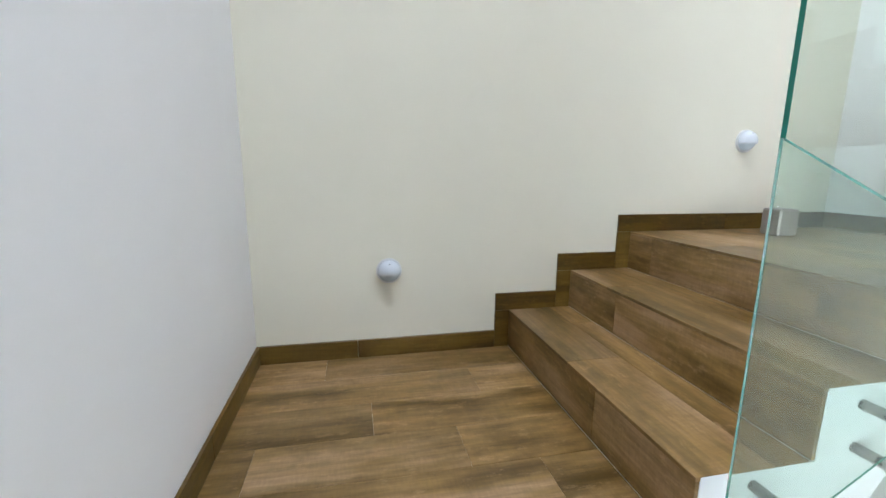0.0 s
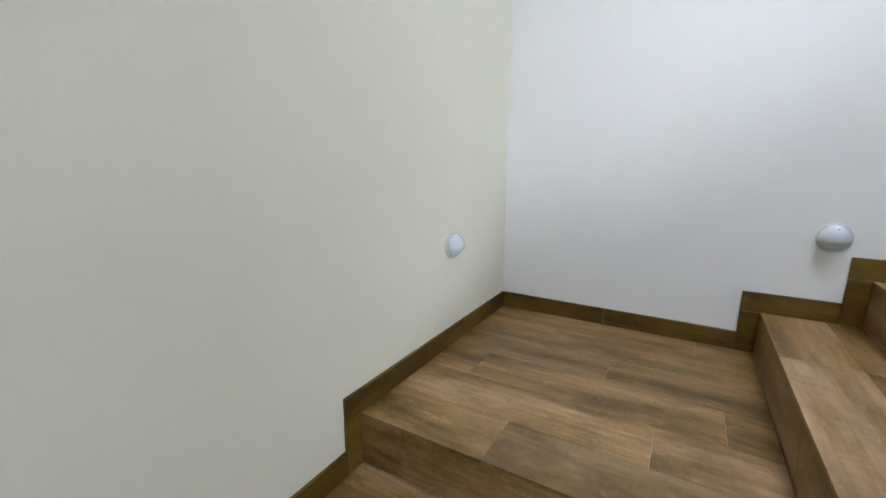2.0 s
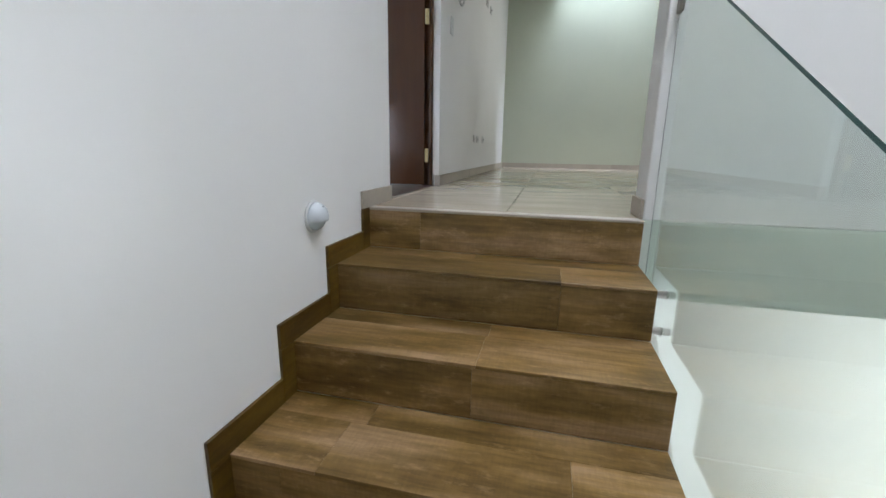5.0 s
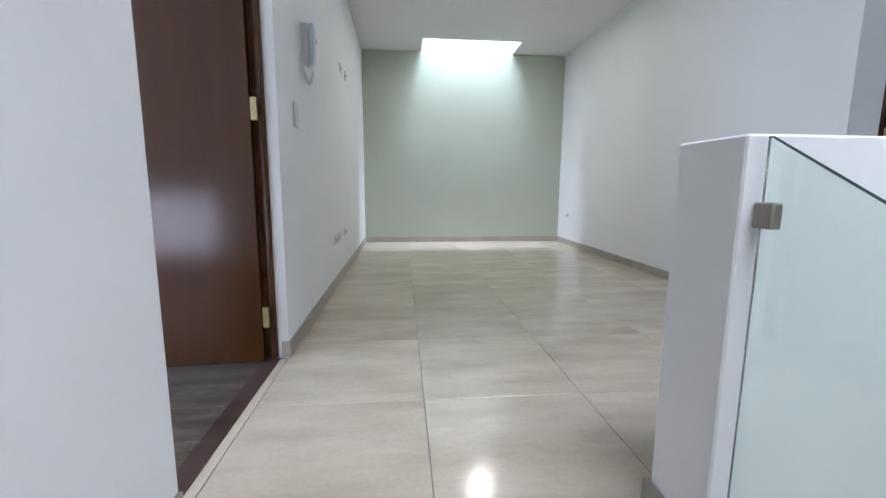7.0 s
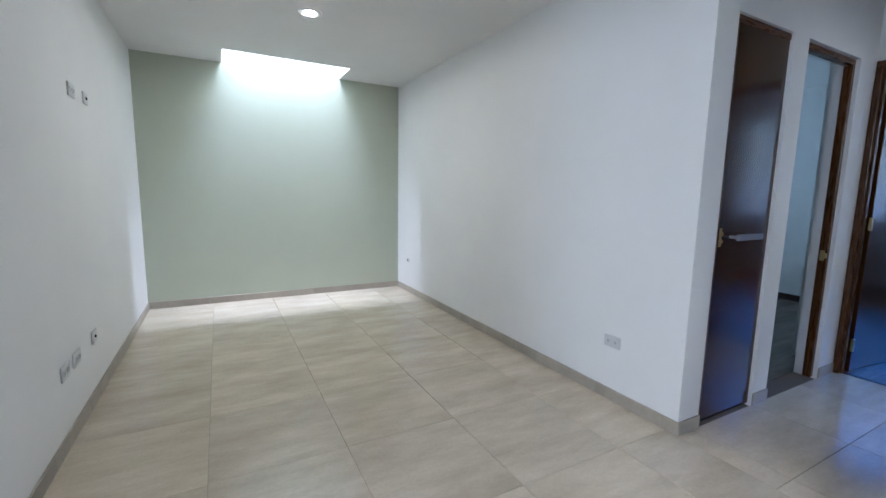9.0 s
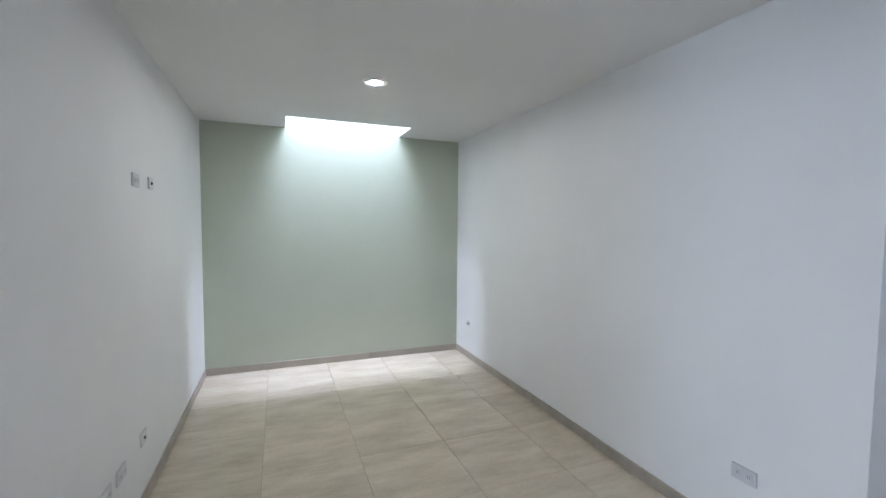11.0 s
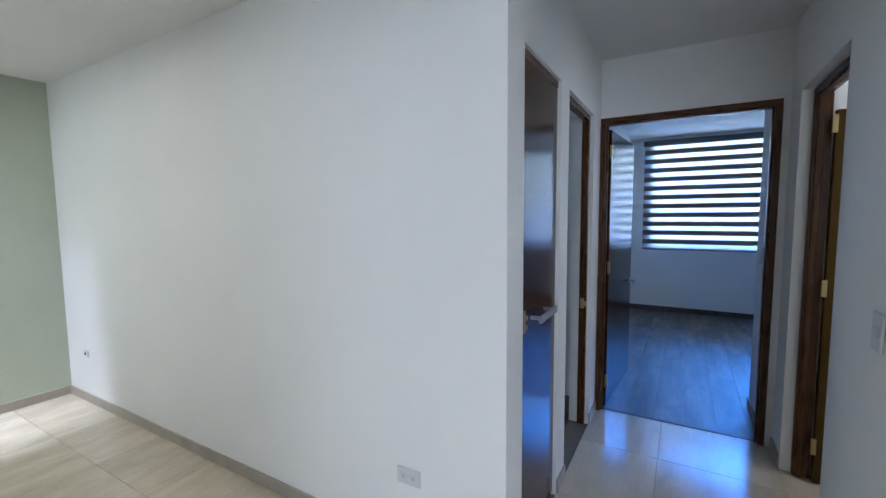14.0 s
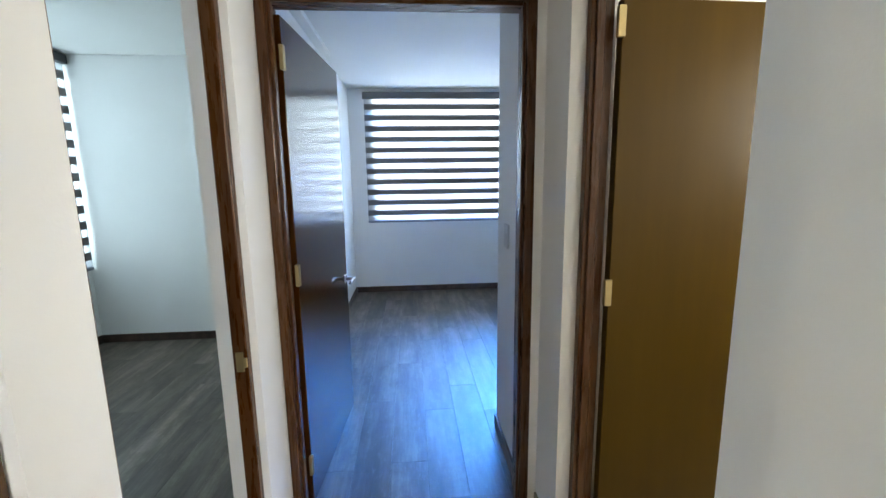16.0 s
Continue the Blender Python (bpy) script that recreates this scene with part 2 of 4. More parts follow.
LAMINATE = rustic_tile("grey_laminate", (0.052, 0.039, 0.033), (0.115, 0.092, 0.078), (0.185, 0.157, 0.138), 0, 0.40, 0.30)
BASE_DARK = wood_look("dark_baseboard", (0.03, 0.018, 0.014), (0.06, 0.035, 0.028), (0.09, 0.055, 0.045), 0, 0.4)
DOOR = wood_look("stained_door", (0.040, 0.0120, 0.0014), (0.048, 0.0146, 0.0018), (0.056, 0.0176, 0.0024), 2, 0.18, 0.1, 0.03, 0.42, 0.010)
# Door stain with the golden cast of warm light put into its colour.
WARM_LIT_DOOR = wood_look("warm_lit_stained_door", (0.048, 0.025, 0.0010), (0.054, 0.028, 0.0012), (0.061, 0.032, 0.0015), 2, 0.34, 0.1, 0.0, 0.16, 0.008)
FRAME = wood_look("stained_frame", (0.052, 0.017, 0.0036), (0.074, 0.0252, 0.0052), (0.094, 0.034, 0.0075), 2, 0.28, 0.1, 0.08, 0.35, 0.04)
FRAME_X = wood_look("stained_frame_grain_x", (0.052, 0.017, 0.0036), (0.074, 0.0252, 0.0052), (0.094, 0.034, 0.0075), 0, 0.28, 0.1, 0.08, 0.35, 0.04)
FRAME_Y = wood_look("stained_frame_grain_y", (0.052, 0.017, 0.0036), (0.074, 0.0252, 0.0052), (0.094, 0.034, 0.0075), 1, 0.28, 0.1, 0.08, 0.35, 0.04)
TILE = stone_tile("beige_tile", (0.46, 0.39, 0.295), (0.625, 0.55, 0.44), 0.155)
TILE_SKIRT = stone_tile("beige_skirting_tile", (0.33, 0.29, 0.24), (0.42, 0.375, 0.32), 0.4)
GROUT = plain("grout", (0.37, 0.335, 0.29), 0.9)
GROUT_DARK = plain("dark_grout", (0.16, 0.13, 0.10), 0.9)
PLASTIC = plain("white_plastic", (0.62, 0.63, 0.63), 0.35)
PLASTIC_BLUE = plain("pale_blue_plastic", (0.58, 0.64, 0.69), 0.3)
CORD = plain("grey_white_plastic", (0.56, 0.575, 0.57), 0.4)
LAMP_LENS = plain("lamp_lens", (0.54, 0.62, 0.67), 0.2)
LAMP_WHITE = plain("lamp_enamel", (0.60, 0.65, 0.69), 0.25)
CLIP = plain("satin_clip", (0.30, 0.275, 0.24), 0.40, 0.8)
SATIN = plain("satin_aluminium", (0.36, 0.37, 0.39), 0.5, 0.75)
STEEL = plain("brushed_steel", (0.50, 0.48, 0.45), 0.28, 1.0)
BRASS = plain("brass", (0.47, 0.37, 0.19), 0.38, 1.0)
DARK = plain("dark_plastic", (0.02, 0.02, 0.022), 0.4)
SLOT = plain("socket_slot_grey", (0.30, 0.30, 0.30), 0.5)
CASSETTE = plain("blind_cassette", (0.085, 0.088, 0.095), 0.5)
RAIL = plain("blind_rail", (0.20, 0.24, 0.30), 0.45)
ALU = plain("window_aluminium", (0.35, 0.37, 0.40), 0.4, 0.6)
GLASS = clear_glass("green_tempered_glass", (0.82, 0.905, 0.86))
GLASS_EDGE = clear_glass("glass_edge", (0.012, 0.21, 0.145), 0.2)
GLASS_EDGE_DARK = clear_glass("dark_glass_edge", (0.004, 0.035, 0.028), 0.25)
GLASS_EDGE_DARK.node_tree.nodes["Principled BSDF"].inputs["Transmission Weight"].default_value = 0.3
GLASS_EDGE.node_tree.nodes["Principled BSDF"].inputs["Transmission Weight"].default_value = 0.25
PANE = clear_glass("window_glass", (0.97, 0.99, 0.99))
FROST = clear_glass("frosted_glass", (0.85, 0.88, 0.88), 0.6)
SPOT = emitter("downlight_diffuser", (1.0, 0.97, 0.92), 850.0)



def woven(name, front, through, clear):
    """Thin blind fabric: reflects a little, glows with the light behind it, and lets some straight through."""
    m, nt, p = material(name)
    out = nt.nodes["Material Output"]
    v = coords(nt)
    thread = fractal(nt, v, 900, 1)
    tone = ramp(nt, thread, [(0.3, tuple(c * 0.9 for c in front)), (0.7, front)])
    nt.links.new(tone, p.inputs["Base Color"])
    p.inputs["Roughness"].default_value = 0.85
    tl = nt.nodes.new("ShaderNodeBsdfTranslucent")
    tl.inputs[0].default_value = (*through, 1)
    add = nt.nodes.new("ShaderNodeAddShader")
    nt.links.new(p.outputs[0], add.inputs[0])
    nt.links.new(tl.outputs[0], add.inputs[1])
    tr = nt.nodes.new("ShaderNodeBsdfTransparent")
    ms = nt.nodes.new("ShaderNodeMixShader")
    ms.inputs[0].default_value = clear
    nt.links.new(add.outputs[0], ms.inputs[1])
    nt.links.new(tr.outputs[0], ms.inputs[2])
    nt.links.new(ms.outputs[0], out.inputs[0])
    return m


SHEER = woven("blind_sheer_band", (0.22, 0.23, 0.25), (0.55, 0.57, 0.60), 0.50)
BAND = woven("blind_opaque_band", (0.11, 0.112, 0.118), (0.050, 0.046, 0.042), 0.0)


# ---------------------------------------------------------------- mesh helpers
def add_box(bm, x0, y0, z0, x1, y1, z1, bev=0.0):
    xs, ys, zs = sorted((x0, x1)), sorted((y0, y1)), sorted((z0, z1))
    v = [bm.verts.new((x, y, z)) for x in xs for y in ys for z in zs]
    quads = ((0, 1, 3, 2), (4, 6, 7, 5), (0, 4, 5, 1), (2, 3, 7, 6), (0, 2, 6, 4), (1, 5, 7, 3))
    fs = [bm.faces.new([v[i] for i in q]) for q in quads]
    if bev:
        es = list({e for f in fs for e in f.edges})
        bmesh.ops.bevel(bm, geom=es, offset=bev, segments=1, affect="EDGES", clamp_overlap=True)
    return bm


def boxes(*specs, bev=0.0):
    bm = bmesh.new()
    for s in specs:
        add_box(bm, *s, bev=bev)
    return bm


def prism(pts, axis, lo, hi, bev=0.0):
    """A flat outline, pushed along x (axis 0: outline in y, z) or y (axis 1: outline in x, z)."""
    bm = bmesh.new()
    put = (lambda a, b: (lo, a, b)) if axis == 0 else (lambda a, b: (a, lo, b))
    f = bm.faces.new([bm.verts.new(put(a, b)) for a, b in pts])
    r = bmesh.ops.extrude_face_region(bm, geom=[f])
    d = Vector((hi - lo, 0, 0)) if axis == 0 else Vector((0, hi - lo, 0))
    bmesh.ops.translate(bm, vec=d, verts=[g for g in r["geom"] if isinstance(g, bmesh.types.BMVert)])
    bmesh.ops.recalc_face_normals(bm, faces=bm.faces)
    if bev:
        bmesh.ops.bevel(bm, geom=list(bm.edges), offset=bev, segments=2, affect="EDGES", clamp_overlap=True)
    return bm


def lathe(profile, steps=28):
    """A turned shape round z: pairs of radius and height."""
    bm = bmesh.new()
    rings = []
    for r, z in profile:
        rings.append([bm.verts.new((r * math.cos(2 * math.pi * k / steps), r * math.sin(2 * math.pi * k / steps), z)) for k in range(steps)])
    for a, b in zip(rings, rings[1:]):
        for k in range(steps):
            bm.faces.new((a[k], a[(k + 1) % steps], b[(k + 1) % steps], b[k]))
    bm.faces.new(list(reversed(rings[0])))
    bm.faces.new(rings[-1])
    bmesh.ops.recalc_face_normals(bm, faces=bm.faces)
    for f in bm.faces:
        f.smooth = len(f.verts) == 4
    return bm


def mesh_of(name, bm, mats):
    me = bpy.data.meshes.new(name)
    bm.to_mesh(me)
    bm.free()
    for mt in (mats if isinstance(mats, (list, tuple)) else [mats]):
        me.materials.append(mt)
    return me


def part(name, bm, mat, parent=None, label=""):
    ob = new(name, mesh_of(name, bm, mat))
    if parent is not None:
        ob.parent = parent
    return tagged(ob, label) if label else ob


def structure(name, bm, mat, label="", category=""):
    return tagged(part(name, bm, mat), label, category, kind="structure")


def thing(name, label, category, group="", at=(0, 0, 0)):
    ob = new(name)
    ob.empty_display_size = 0.1
    ob.location = at
    return tagged(ob, label, category, group)


# ---------------------------------------------------------------- walls
T = 0.15
structure("wall_west", boxes((-T, -T, ZL - 0.2, 0, 3.20, 4.60), (-T, 3.20, ZD, 0, 4.157, 4.60), (-T, 4.157, 1.40, 0, YG + T, 4.60),
                             (-T, 3.20, ZL - 0.2, 0, 4.157, ZF - 0.012), (-T, 4.157, ZL - 0.2, 0, YG + T, 1.40)), WHITE,
          "long white painted plaster wall beside stairs", "wall")
structure("wall_south", boxes((0, -T, ZL - 0.2, XS + T, 0, 4.60)), CREAM, "cream painted plaster wall of the stairwell", "wall")
structure("wall_stair_east", boxes((XS, 0, ZL - 0.2, XS + T, 2.955, 4.60)), WHITE, "white painted stairwell wall", "wall")
structure("wall_north", boxes((0, YG, 1.40, XL + T, YG + T, 6.35)), SAGE, "sage green feature wall under the skylight", "wall")
structure("wall_living_east", boxes((XL, YN + 0.135, 1.40, XL + 0.135, YG, 4.60)), WHITE, "white painted living room wall", "wall")
structure("wall_corridor_north", boxes((XL, YN, 1.40, 2.942, YN + 0.135, 4.60), (2.942, YN, ZD, 3.486, YN + 0.135, 4.60), (3.486, YN, 1.40, 3.650, YN + 0.135, 4.60),
                                       (3.650, YN, ZD, 4.345, YN + 0.135, 4.60), (4.345, YN, 1.40, XD + T, YN + 0.135, 4.60)), WHITE,
          "white corridor wall with two door openings", "wall")
structure("wall_corridor_south", boxes((2.72, 2.955, 1.40, XS + T, YS - 0.15, 4.60), (2.72, YS - 0.15, 1.40, 3.553, YS, 4.60), (3.553, YS - 0.15, ZD, 4.33, YS, 4.60),
                                       (4.33, YS - 0.15, 1.40, XD, YS, 4.60)), WHITE, "white corridor wall with a door opening", "wall")
structure("wall_corridor_end", boxes((XD, 1.45, 1.40, XD + T, 3.222, 4.60), (XD, 3.222, 3.905, XD + T, YN, 4.60)), WHITE, "white wall over the bedroom door", "wall")
# bedroom at the corridor's end
structure("wall_bedroom_north", boxes((XD + T, YB, 1.40, XW + T, YN + 0.30, 4.60)), WHITE, "white bedroom side wall", "wall")
structure("wall_bedroom_passage", boxes((XD + T, 3.08, 1.40, 5.20, 3.235, 4.60), (5.05, 0.85, 1.40, 5.20, 3.08, 4.60)), WHITE, "white wall beside the bedroom entrance", "wall")
structure("wall_bedroom_south", boxes((5.20, 0.85, 1.40, XW + T, 1.0, 4.60)), WHITE, "white bedroom wall", "wall")
WY0, WY1, WZ0, WZ1 = 1.50, 4.136, 2.736, 4.267
structure("wall_bedroom_east", boxes((XW, 1.0, 1.40, XW + T, WY0, 4.60), (XW, WY1, 1.40, XW + T, YB, 4.60), (XW, WY0, 1.40, XW + T, WY1, WZ0), (XW, WY0, WZ1, XW + T, WY1, 4.60)),
          WHITE, "white bedroom window wall", "wall")
# second bedroom
VX0, VX1, VZ0, VZ1 = 4.85, 6.87, 2.52, 4.22
XB2, YB2 = 6.89, 6.62
structure("wall_second_bedroom_east", boxes((XB2, YN + 0.30, 1.40, XB2 + T, YB2 + T, 4.60)), WHITE, "white second bedroom wall", "wall")
structure("wall_second_bedroom_north", boxes((XL + 0.135, YB2, 1.40, VX0, YB2 + T, 4.60), (VX1, YB2, 1.40, XB2, YB2 + T, 4.60), (VX0, YB2, 1.40, VX1, YB2 + T, VZ0), (VX0, YB2, VZ1, VX1, YB2 + T, 4.60)),
          WHITE, "white second bedroom window wall", "wall")
structure("wall_second_bedroom_partition", boxes((XD + T, YN, 1.40, XD + T + 0.1, YB, 4.60)), WHITE, "short white partition wall", "wall")
# bathroom behind the corridor; its window opening is an unseen addition
structure("wall_bathroom", boxes((XS + T, 1.45, 1.40, 3.4, 1.60, 4.60), (4.2, 1.45, 1.40, XD, 1.60, 4.60), (3.4, 1.45, 1.40, 4.2, 1.60, 3.2), (3.4, 1.45, 3.8, 4.2, 1.60, 4.60)), WHITE, "white bathroom wall", "wall")
# study beside the stair head; both its window openings are unseen additions
structure("wall_study", boxes((-3.1, 2.0, 1.40, -2.95, 2.2, 4.60), (-3.1, 3.36, 1.40, -2.95, 5.4, 4.60), (-3.1, 2.2, 1.40, -2.95, 3.36, 2.5), (-3.1, 2.2, 3.9, -2.95, 3.36, 4.60), (-2.95, 1.85, 1.40, -1.6, 2.0, 4.60), (-0.8, 1.85, 1.40, -T, 2.0, 4.60), (-1.6, 1.85, 1.40, -0.8, 2.0, 1.9), (-1.6, 1.85, 2.5, -0.8, 2.0, 4.60), (-2.95, 5.4, 1.40, -T, 5.55, 4.60)), WHITE, "white study walls round two unseen, added window openings", "wall")
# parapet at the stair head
# Floor edge, a little darker and greener than the parapet above it.
structure("slab_edge", boxes((XE + 0.001, 2.956, ZF - 0.31, 2.717, 3.136, ZF - 0.002)), EDGE_GREEN, "pale grey-green floor edge under the parapet", "trim")
structure("parapet_wall", boxes((XE, 2.955, ZF - 0.0015, 2.718, 3.137, 2.617), bev=0.004), WHITE, "low white parapet wall guarding the stairwell", "parapet")
# lower storey
structure("wall_lower", boxes((-T, 4.95, ZL - 0.2, 3.70, 5.1, 1.40), (5.0, 4.95, ZL - 0.2, 5.2, 5.1, 1.40), (3.70, 4.95, ZL - 0.2, 5.0, 5.1, -0.9), (3.70, 4.95, 0.7, 5.0, 5.1, 1.40),
                              (5.2, 2.8, ZL - 0.2, 5.35, 5.1, 1.40), (XS + T, 2.8, ZL - 0.2, 5.2, 2.955, 1.40)), WHITE, "white lower storey walls", "wall")

# ---------------------------------------------------------------- ceilings with their shafts
SKX0, SKX1, SKY0 = 0.785, 2.012, 7.675
structure("ceiling_living", boxes((0, 2.60, ZC, XL, SKY0, 4.45), (0, SKY0, ZC, SKX0, YG, 4.45), (SKX1, SKY0, ZC, XL, YG, 4.45),
                                  (SKX0 - 0.1, SKY0 - 0.1, 4.45, SKX1 + 0.1, SKY0, 6.25), (SKX0 - 0.1, SKY0, 4.45, SKX0, YG, 6.25), (SKX1, SKY0, 4.45, SKX1 + 0.1, YG, 6.25),
                                  (XL, 2.60, ZC, XS, 2.955, 4.45)), CEIL, "white plaster ceiling with a skylight shaft", "ceiling")
# Unseen stair skylight, its shaft made tall to even out the wall light.
structure("ceiling_stair", boxes((0, 0, ZC, 0.85, 2.6, 4.45), (2.65, 0, ZC, XS, 2.6, 4.45), (0.85, 0, ZC, 2.65, 1.05, 4.45),
                                 (0.75, 0.95, 4.45, 2.75, 1.05, 6.56), (0.75, 2.6, 4.45, 2.75, 2.7, 6.56), (0.75, 1.05, 4.45, 0.85, 2.6, 6.56), (2.65, 1.05, 4.45, 2.75, 2.6, 6.56)),
          CEIL, "white plaster stairwell ceiling with an assumed, unseen skylight", "ceiling")
structure("ceiling_corridor", boxes((XL, YS, ZC, XD, YN, 4.45)), CEIL, "white plaster corridor ceiling", "ceiling")
structure("ceiling_bedroom", boxes((XD + T, 1.0, 4.323, XW, YB, 4.55)), CEIL, "white bedroom ceiling", "ceiling")
structure("ceiling_second_bedroom", boxes((XL + 0.135, YN + 0.135, 4.29, XB2, YB2, 4.45)), CEIL, "white second bedroom ceiling", "ceiling")
structure("ceiling_bathroom", boxes((XS + T, 1.6, 4.28, XD, YS - 0.15, 4.45)), CEIL, "white bathroom ceiling", "ceiling")
structure("ceiling_study", boxes((-2.95, 2.0, 4.30, -T, 5.4, 4.45)), CEIL, "white study ceiling", "ceiling")

# ---------------------------------------------------------------- floors
living_floor = structure("floor_living", boxes((0, NU[6] + 0.014, ZF - 0.28, XE, 3.137, ZF - 0.012), (XE, 3.137, ZF - 0.28, 2.72, 3.19, ZF - 0.012), (0, 3.137, ZF - 0.28, XE, 3.19, ZF - 0.012),
                                               (0, 3.19, ZF - 0.28, XL, YG, ZF - 0.012), (-0.06, 3.202, ZF - 0.0119, 0, 4.155, ZF - 0.0118)), GROUT, "floor of large beige stone-look tiles", "floor")
corridor_floor = structure("floor_corridor", boxes((XL, YS, ZF - 0.28, XD + 0.06, YN, ZF - 0.012)), GROUT, "corridor floor of large beige tiles", "floor")
bedroom_floor = structure("floor_bedroom", boxes((XD + 0.06, 1.0, ZF - 0.28, XW, YB, ZF - 0.010)), GROUT_DARK, "bedroom floor of grey wood-look laminate boards", "floor")
second_floor = structure("floor_second_bedroom", boxes((XL + 0.135, YN, ZF - 0.28, XB2, YB2, ZF - 0.010)), GROUT_DARK, "second bedroom floor of grey laminate boards", "floor")
study_floor = structure("floor_study", boxes((-2.95, 2.0, ZF - 0.28, -0.06, 5.4, ZF - 0.010)), GROUT_DARK, "study floor of grey laminate boards", "floor")
structure("floor_bathroom", boxes((XS + T, 1.6, ZF - 0.28, XD, YS, ZF - 0.002)), TILE, "beige tiled bathroom floor", "floor")
structure("floor_lower", boxes((-T, 0, ZL - 0.2, 5.2, 4.95, ZL)), TILE, "beige tiled floor of the lower storey", "floor")
structure("ground", boxes((-400, -400, -2.3, 400, 400, -1.62)), plain("earth", (0.16, 0.14, 0.12), 0.95), "bare ground round the house", "ground")
structure("roof", boxes((-3.1, 1.85, 4.60, 0.2, 8.3, 4.68), (0.2, 2.75, 4.60, 2.80, 7.5, 4.68), (2.80, 0.9, 4.60, 8.9, 8.3, 4.68)), CEIL, "flat roof over the upper floor", "roof")

# ---------------------------------------------------------------- stairs
stair = thing("staircase", "staircase with brown wood-look tiles and white sides", "staircase")
core = [(NU[0] + 0.012, ZB - 0.2)]
for i in range(7):
    core.append((NU[i] + 0.012, ZB + (i + 1) * RISE - (0.0018 if i < 6 else 0.012)))
    if i < 6:
        core.append((NU[i + 1] + 0.012, ZB + (i + 1) * RISE - 0.0018))
core += [(NU[6] + 0.013, ZF - 0.28), (NU[6] - 0.05, ZF - 0.34), (NU[0] + 0.25, ZB - 0.2)]
part("upper_flight", prism(core, 0, 0.001, XE), WHITE, stair, "white plastered side of the upper flight")
low = [(NL[0] - 0.012, -0.2)]
for i in range(3):
    low.append((NL[i] - 0.012, (i + 1) * RISE - 0.0018))
    if i < 2:
        low.append((NL[i + 1] - 0.012, (i + 1) * RISE - 0.0018))
low += [(0.001, ZB - 0.0018), (0.001, ZB - 0.2), (NL[2] - 0.1, ZB - 0.2), (NL[0] - 0.35, -0.2)]
part("lower_flight", prism(low, 1, 0.001, YE), WHITE, stair, "white plastered side of the lower flight")
part("landing", boxes((NL[0] - 0.012, 0.001, -0.2, XS - 0.001, YE - 0.012, -0.0018)), WHITE, stair)
down = [(YE - 0.012, -0.25)]
for i in range(8):
    down.append((YE - 0.012 + 0.3 * i, -RISE * i - 0.012))
    down.append((YE - 0.012 + 0.3 * i, -RISE * (i + 1) - 0.012)) if i < 7 else None
down += [(YE + 2.1, ZL + 0.001), (YE + 1.8, ZL + 0.001)]
part("bottom_flight", prism(down, 0, NL[0] + 0.075, XS - 0.001), WHITE, stair)


def plank(x0, y0, z0, x1, y1, z1, mat, parent, bev=0.0008, name="plank"):
    """One board, with its mesh centred on its own origin's corner."""
    ob = part(name, boxes((0, 0, 0, x1 - x0, y1 - y0, z1 - z0), bev=bev), mat, parent)
    ob.location = (x0, y0, z0)
    return ob


def cut(a, b, joints):
    """The stretches of a..b between joints."""
    c = [a] + [j for j in joints if a + 0.03 < j < b - 0.03] + [b]
    return list(zip(c, c[1:]))


J = 0.0002
rnd = random.Random(7)
# treads and risers of the upper flight: boards run across the stair
for i in range(7):
    zt = ZB + (i + 1) * RISE
    zr = zt - RISE
    js = [[0.83], [0.28, 0.92], [0.55], [0.15, 0.80], [0.58], [0.82], [0.24]][i]
    for a, b in cut(0.0, XE, js):
        plank(a + J, NU[i], zr + 0.001, b - J, NU[i] + 0.011, zt - 0.0115, WOOD_X, stair, name="riser_board")
    if i < 6:
        js = [[0.45], [0.20, 0.95], [0.70], [0.25, 0.86], [0.59], [0.82]][i]
        for a, b in cut(0.0, XE, js):
            plank(a + J, NU[i] - 0.001, zt - 0.011, b - J, NU[i] + 0.2, zt, WOOD_X, stair, name="tread_board")
        for a, b in cut(0.0, XE, [rnd.uniform(0.25, 0.9)]):
            plank(a + J, NU[i] + 0.2 + 2 * J, zt - 0.011, b - J, NU[i + 1] - J, zt, WOOD_X, stair, name="tread_board")
# lower flight: boards run across, along y
for i in range(3):
    zt, zr = (i + 1) * RISE, i * RISE
    for a, b in cut(0.0, YE, [[0.72], [0.36], [0.16, 0.85]][i]):
        plank(NL[i] - 0.011, a + J, zr + 0.001, NL[i], b - J, zt - 0.0115, WOOD_Y, stair, name="riser_board")
    if i < 2:
        for a, b in cut(0.0, YE, [[0.55], [0.30]][i]):
            plank(NL[i] - 0.2, a + J, zt - 0.011, NL[i] + 0.001, b - J, zt, WOOD_Y, stair, name="tread_board")
        for a, b in cut(0.0, YE, [[0.22], [0.78]][i]):
            plank(NL[i + 1] + J, a + J, zt - 0.011, NL[i] - 0.2 - 2 * J, b - J, zt, WOOD_Y, stair, name="tread_board")
# corner landing: boards along y
x = NL[2] + 0.001
k = 0
while x > 0.02:
    x0 = max(0.0, x - 0.195)
    for a, b in cut(0.0, NU[0] - 0.0005, [[0.42], [0.80], [0.18, 0.98], [0.62], [0.35], [0.9]][k % 6]):
        plank(x0 + J, a + J, ZB - 0.011, x - J, b - J, ZB, WOOD_Y, stair, name="landing_board")
    x, k = x0, k + 1
# entry landing: boards along x
y, k = 0.0, 0
while y < YE - 0.02:
    y1 = min(YE, y + 0.19)
    for a, b in cut(NL[0] + 0.0005, XS, [[2.55], [1.98], [2.38], [2.12, 2.72], [1.92], [2.5]][k % 6]):
        plank(a + J, y + J, -0.011, b - J, y1 - J, 0.0, WOOD_X, stair, name="landing_board")
    y, k = y1, k + 1
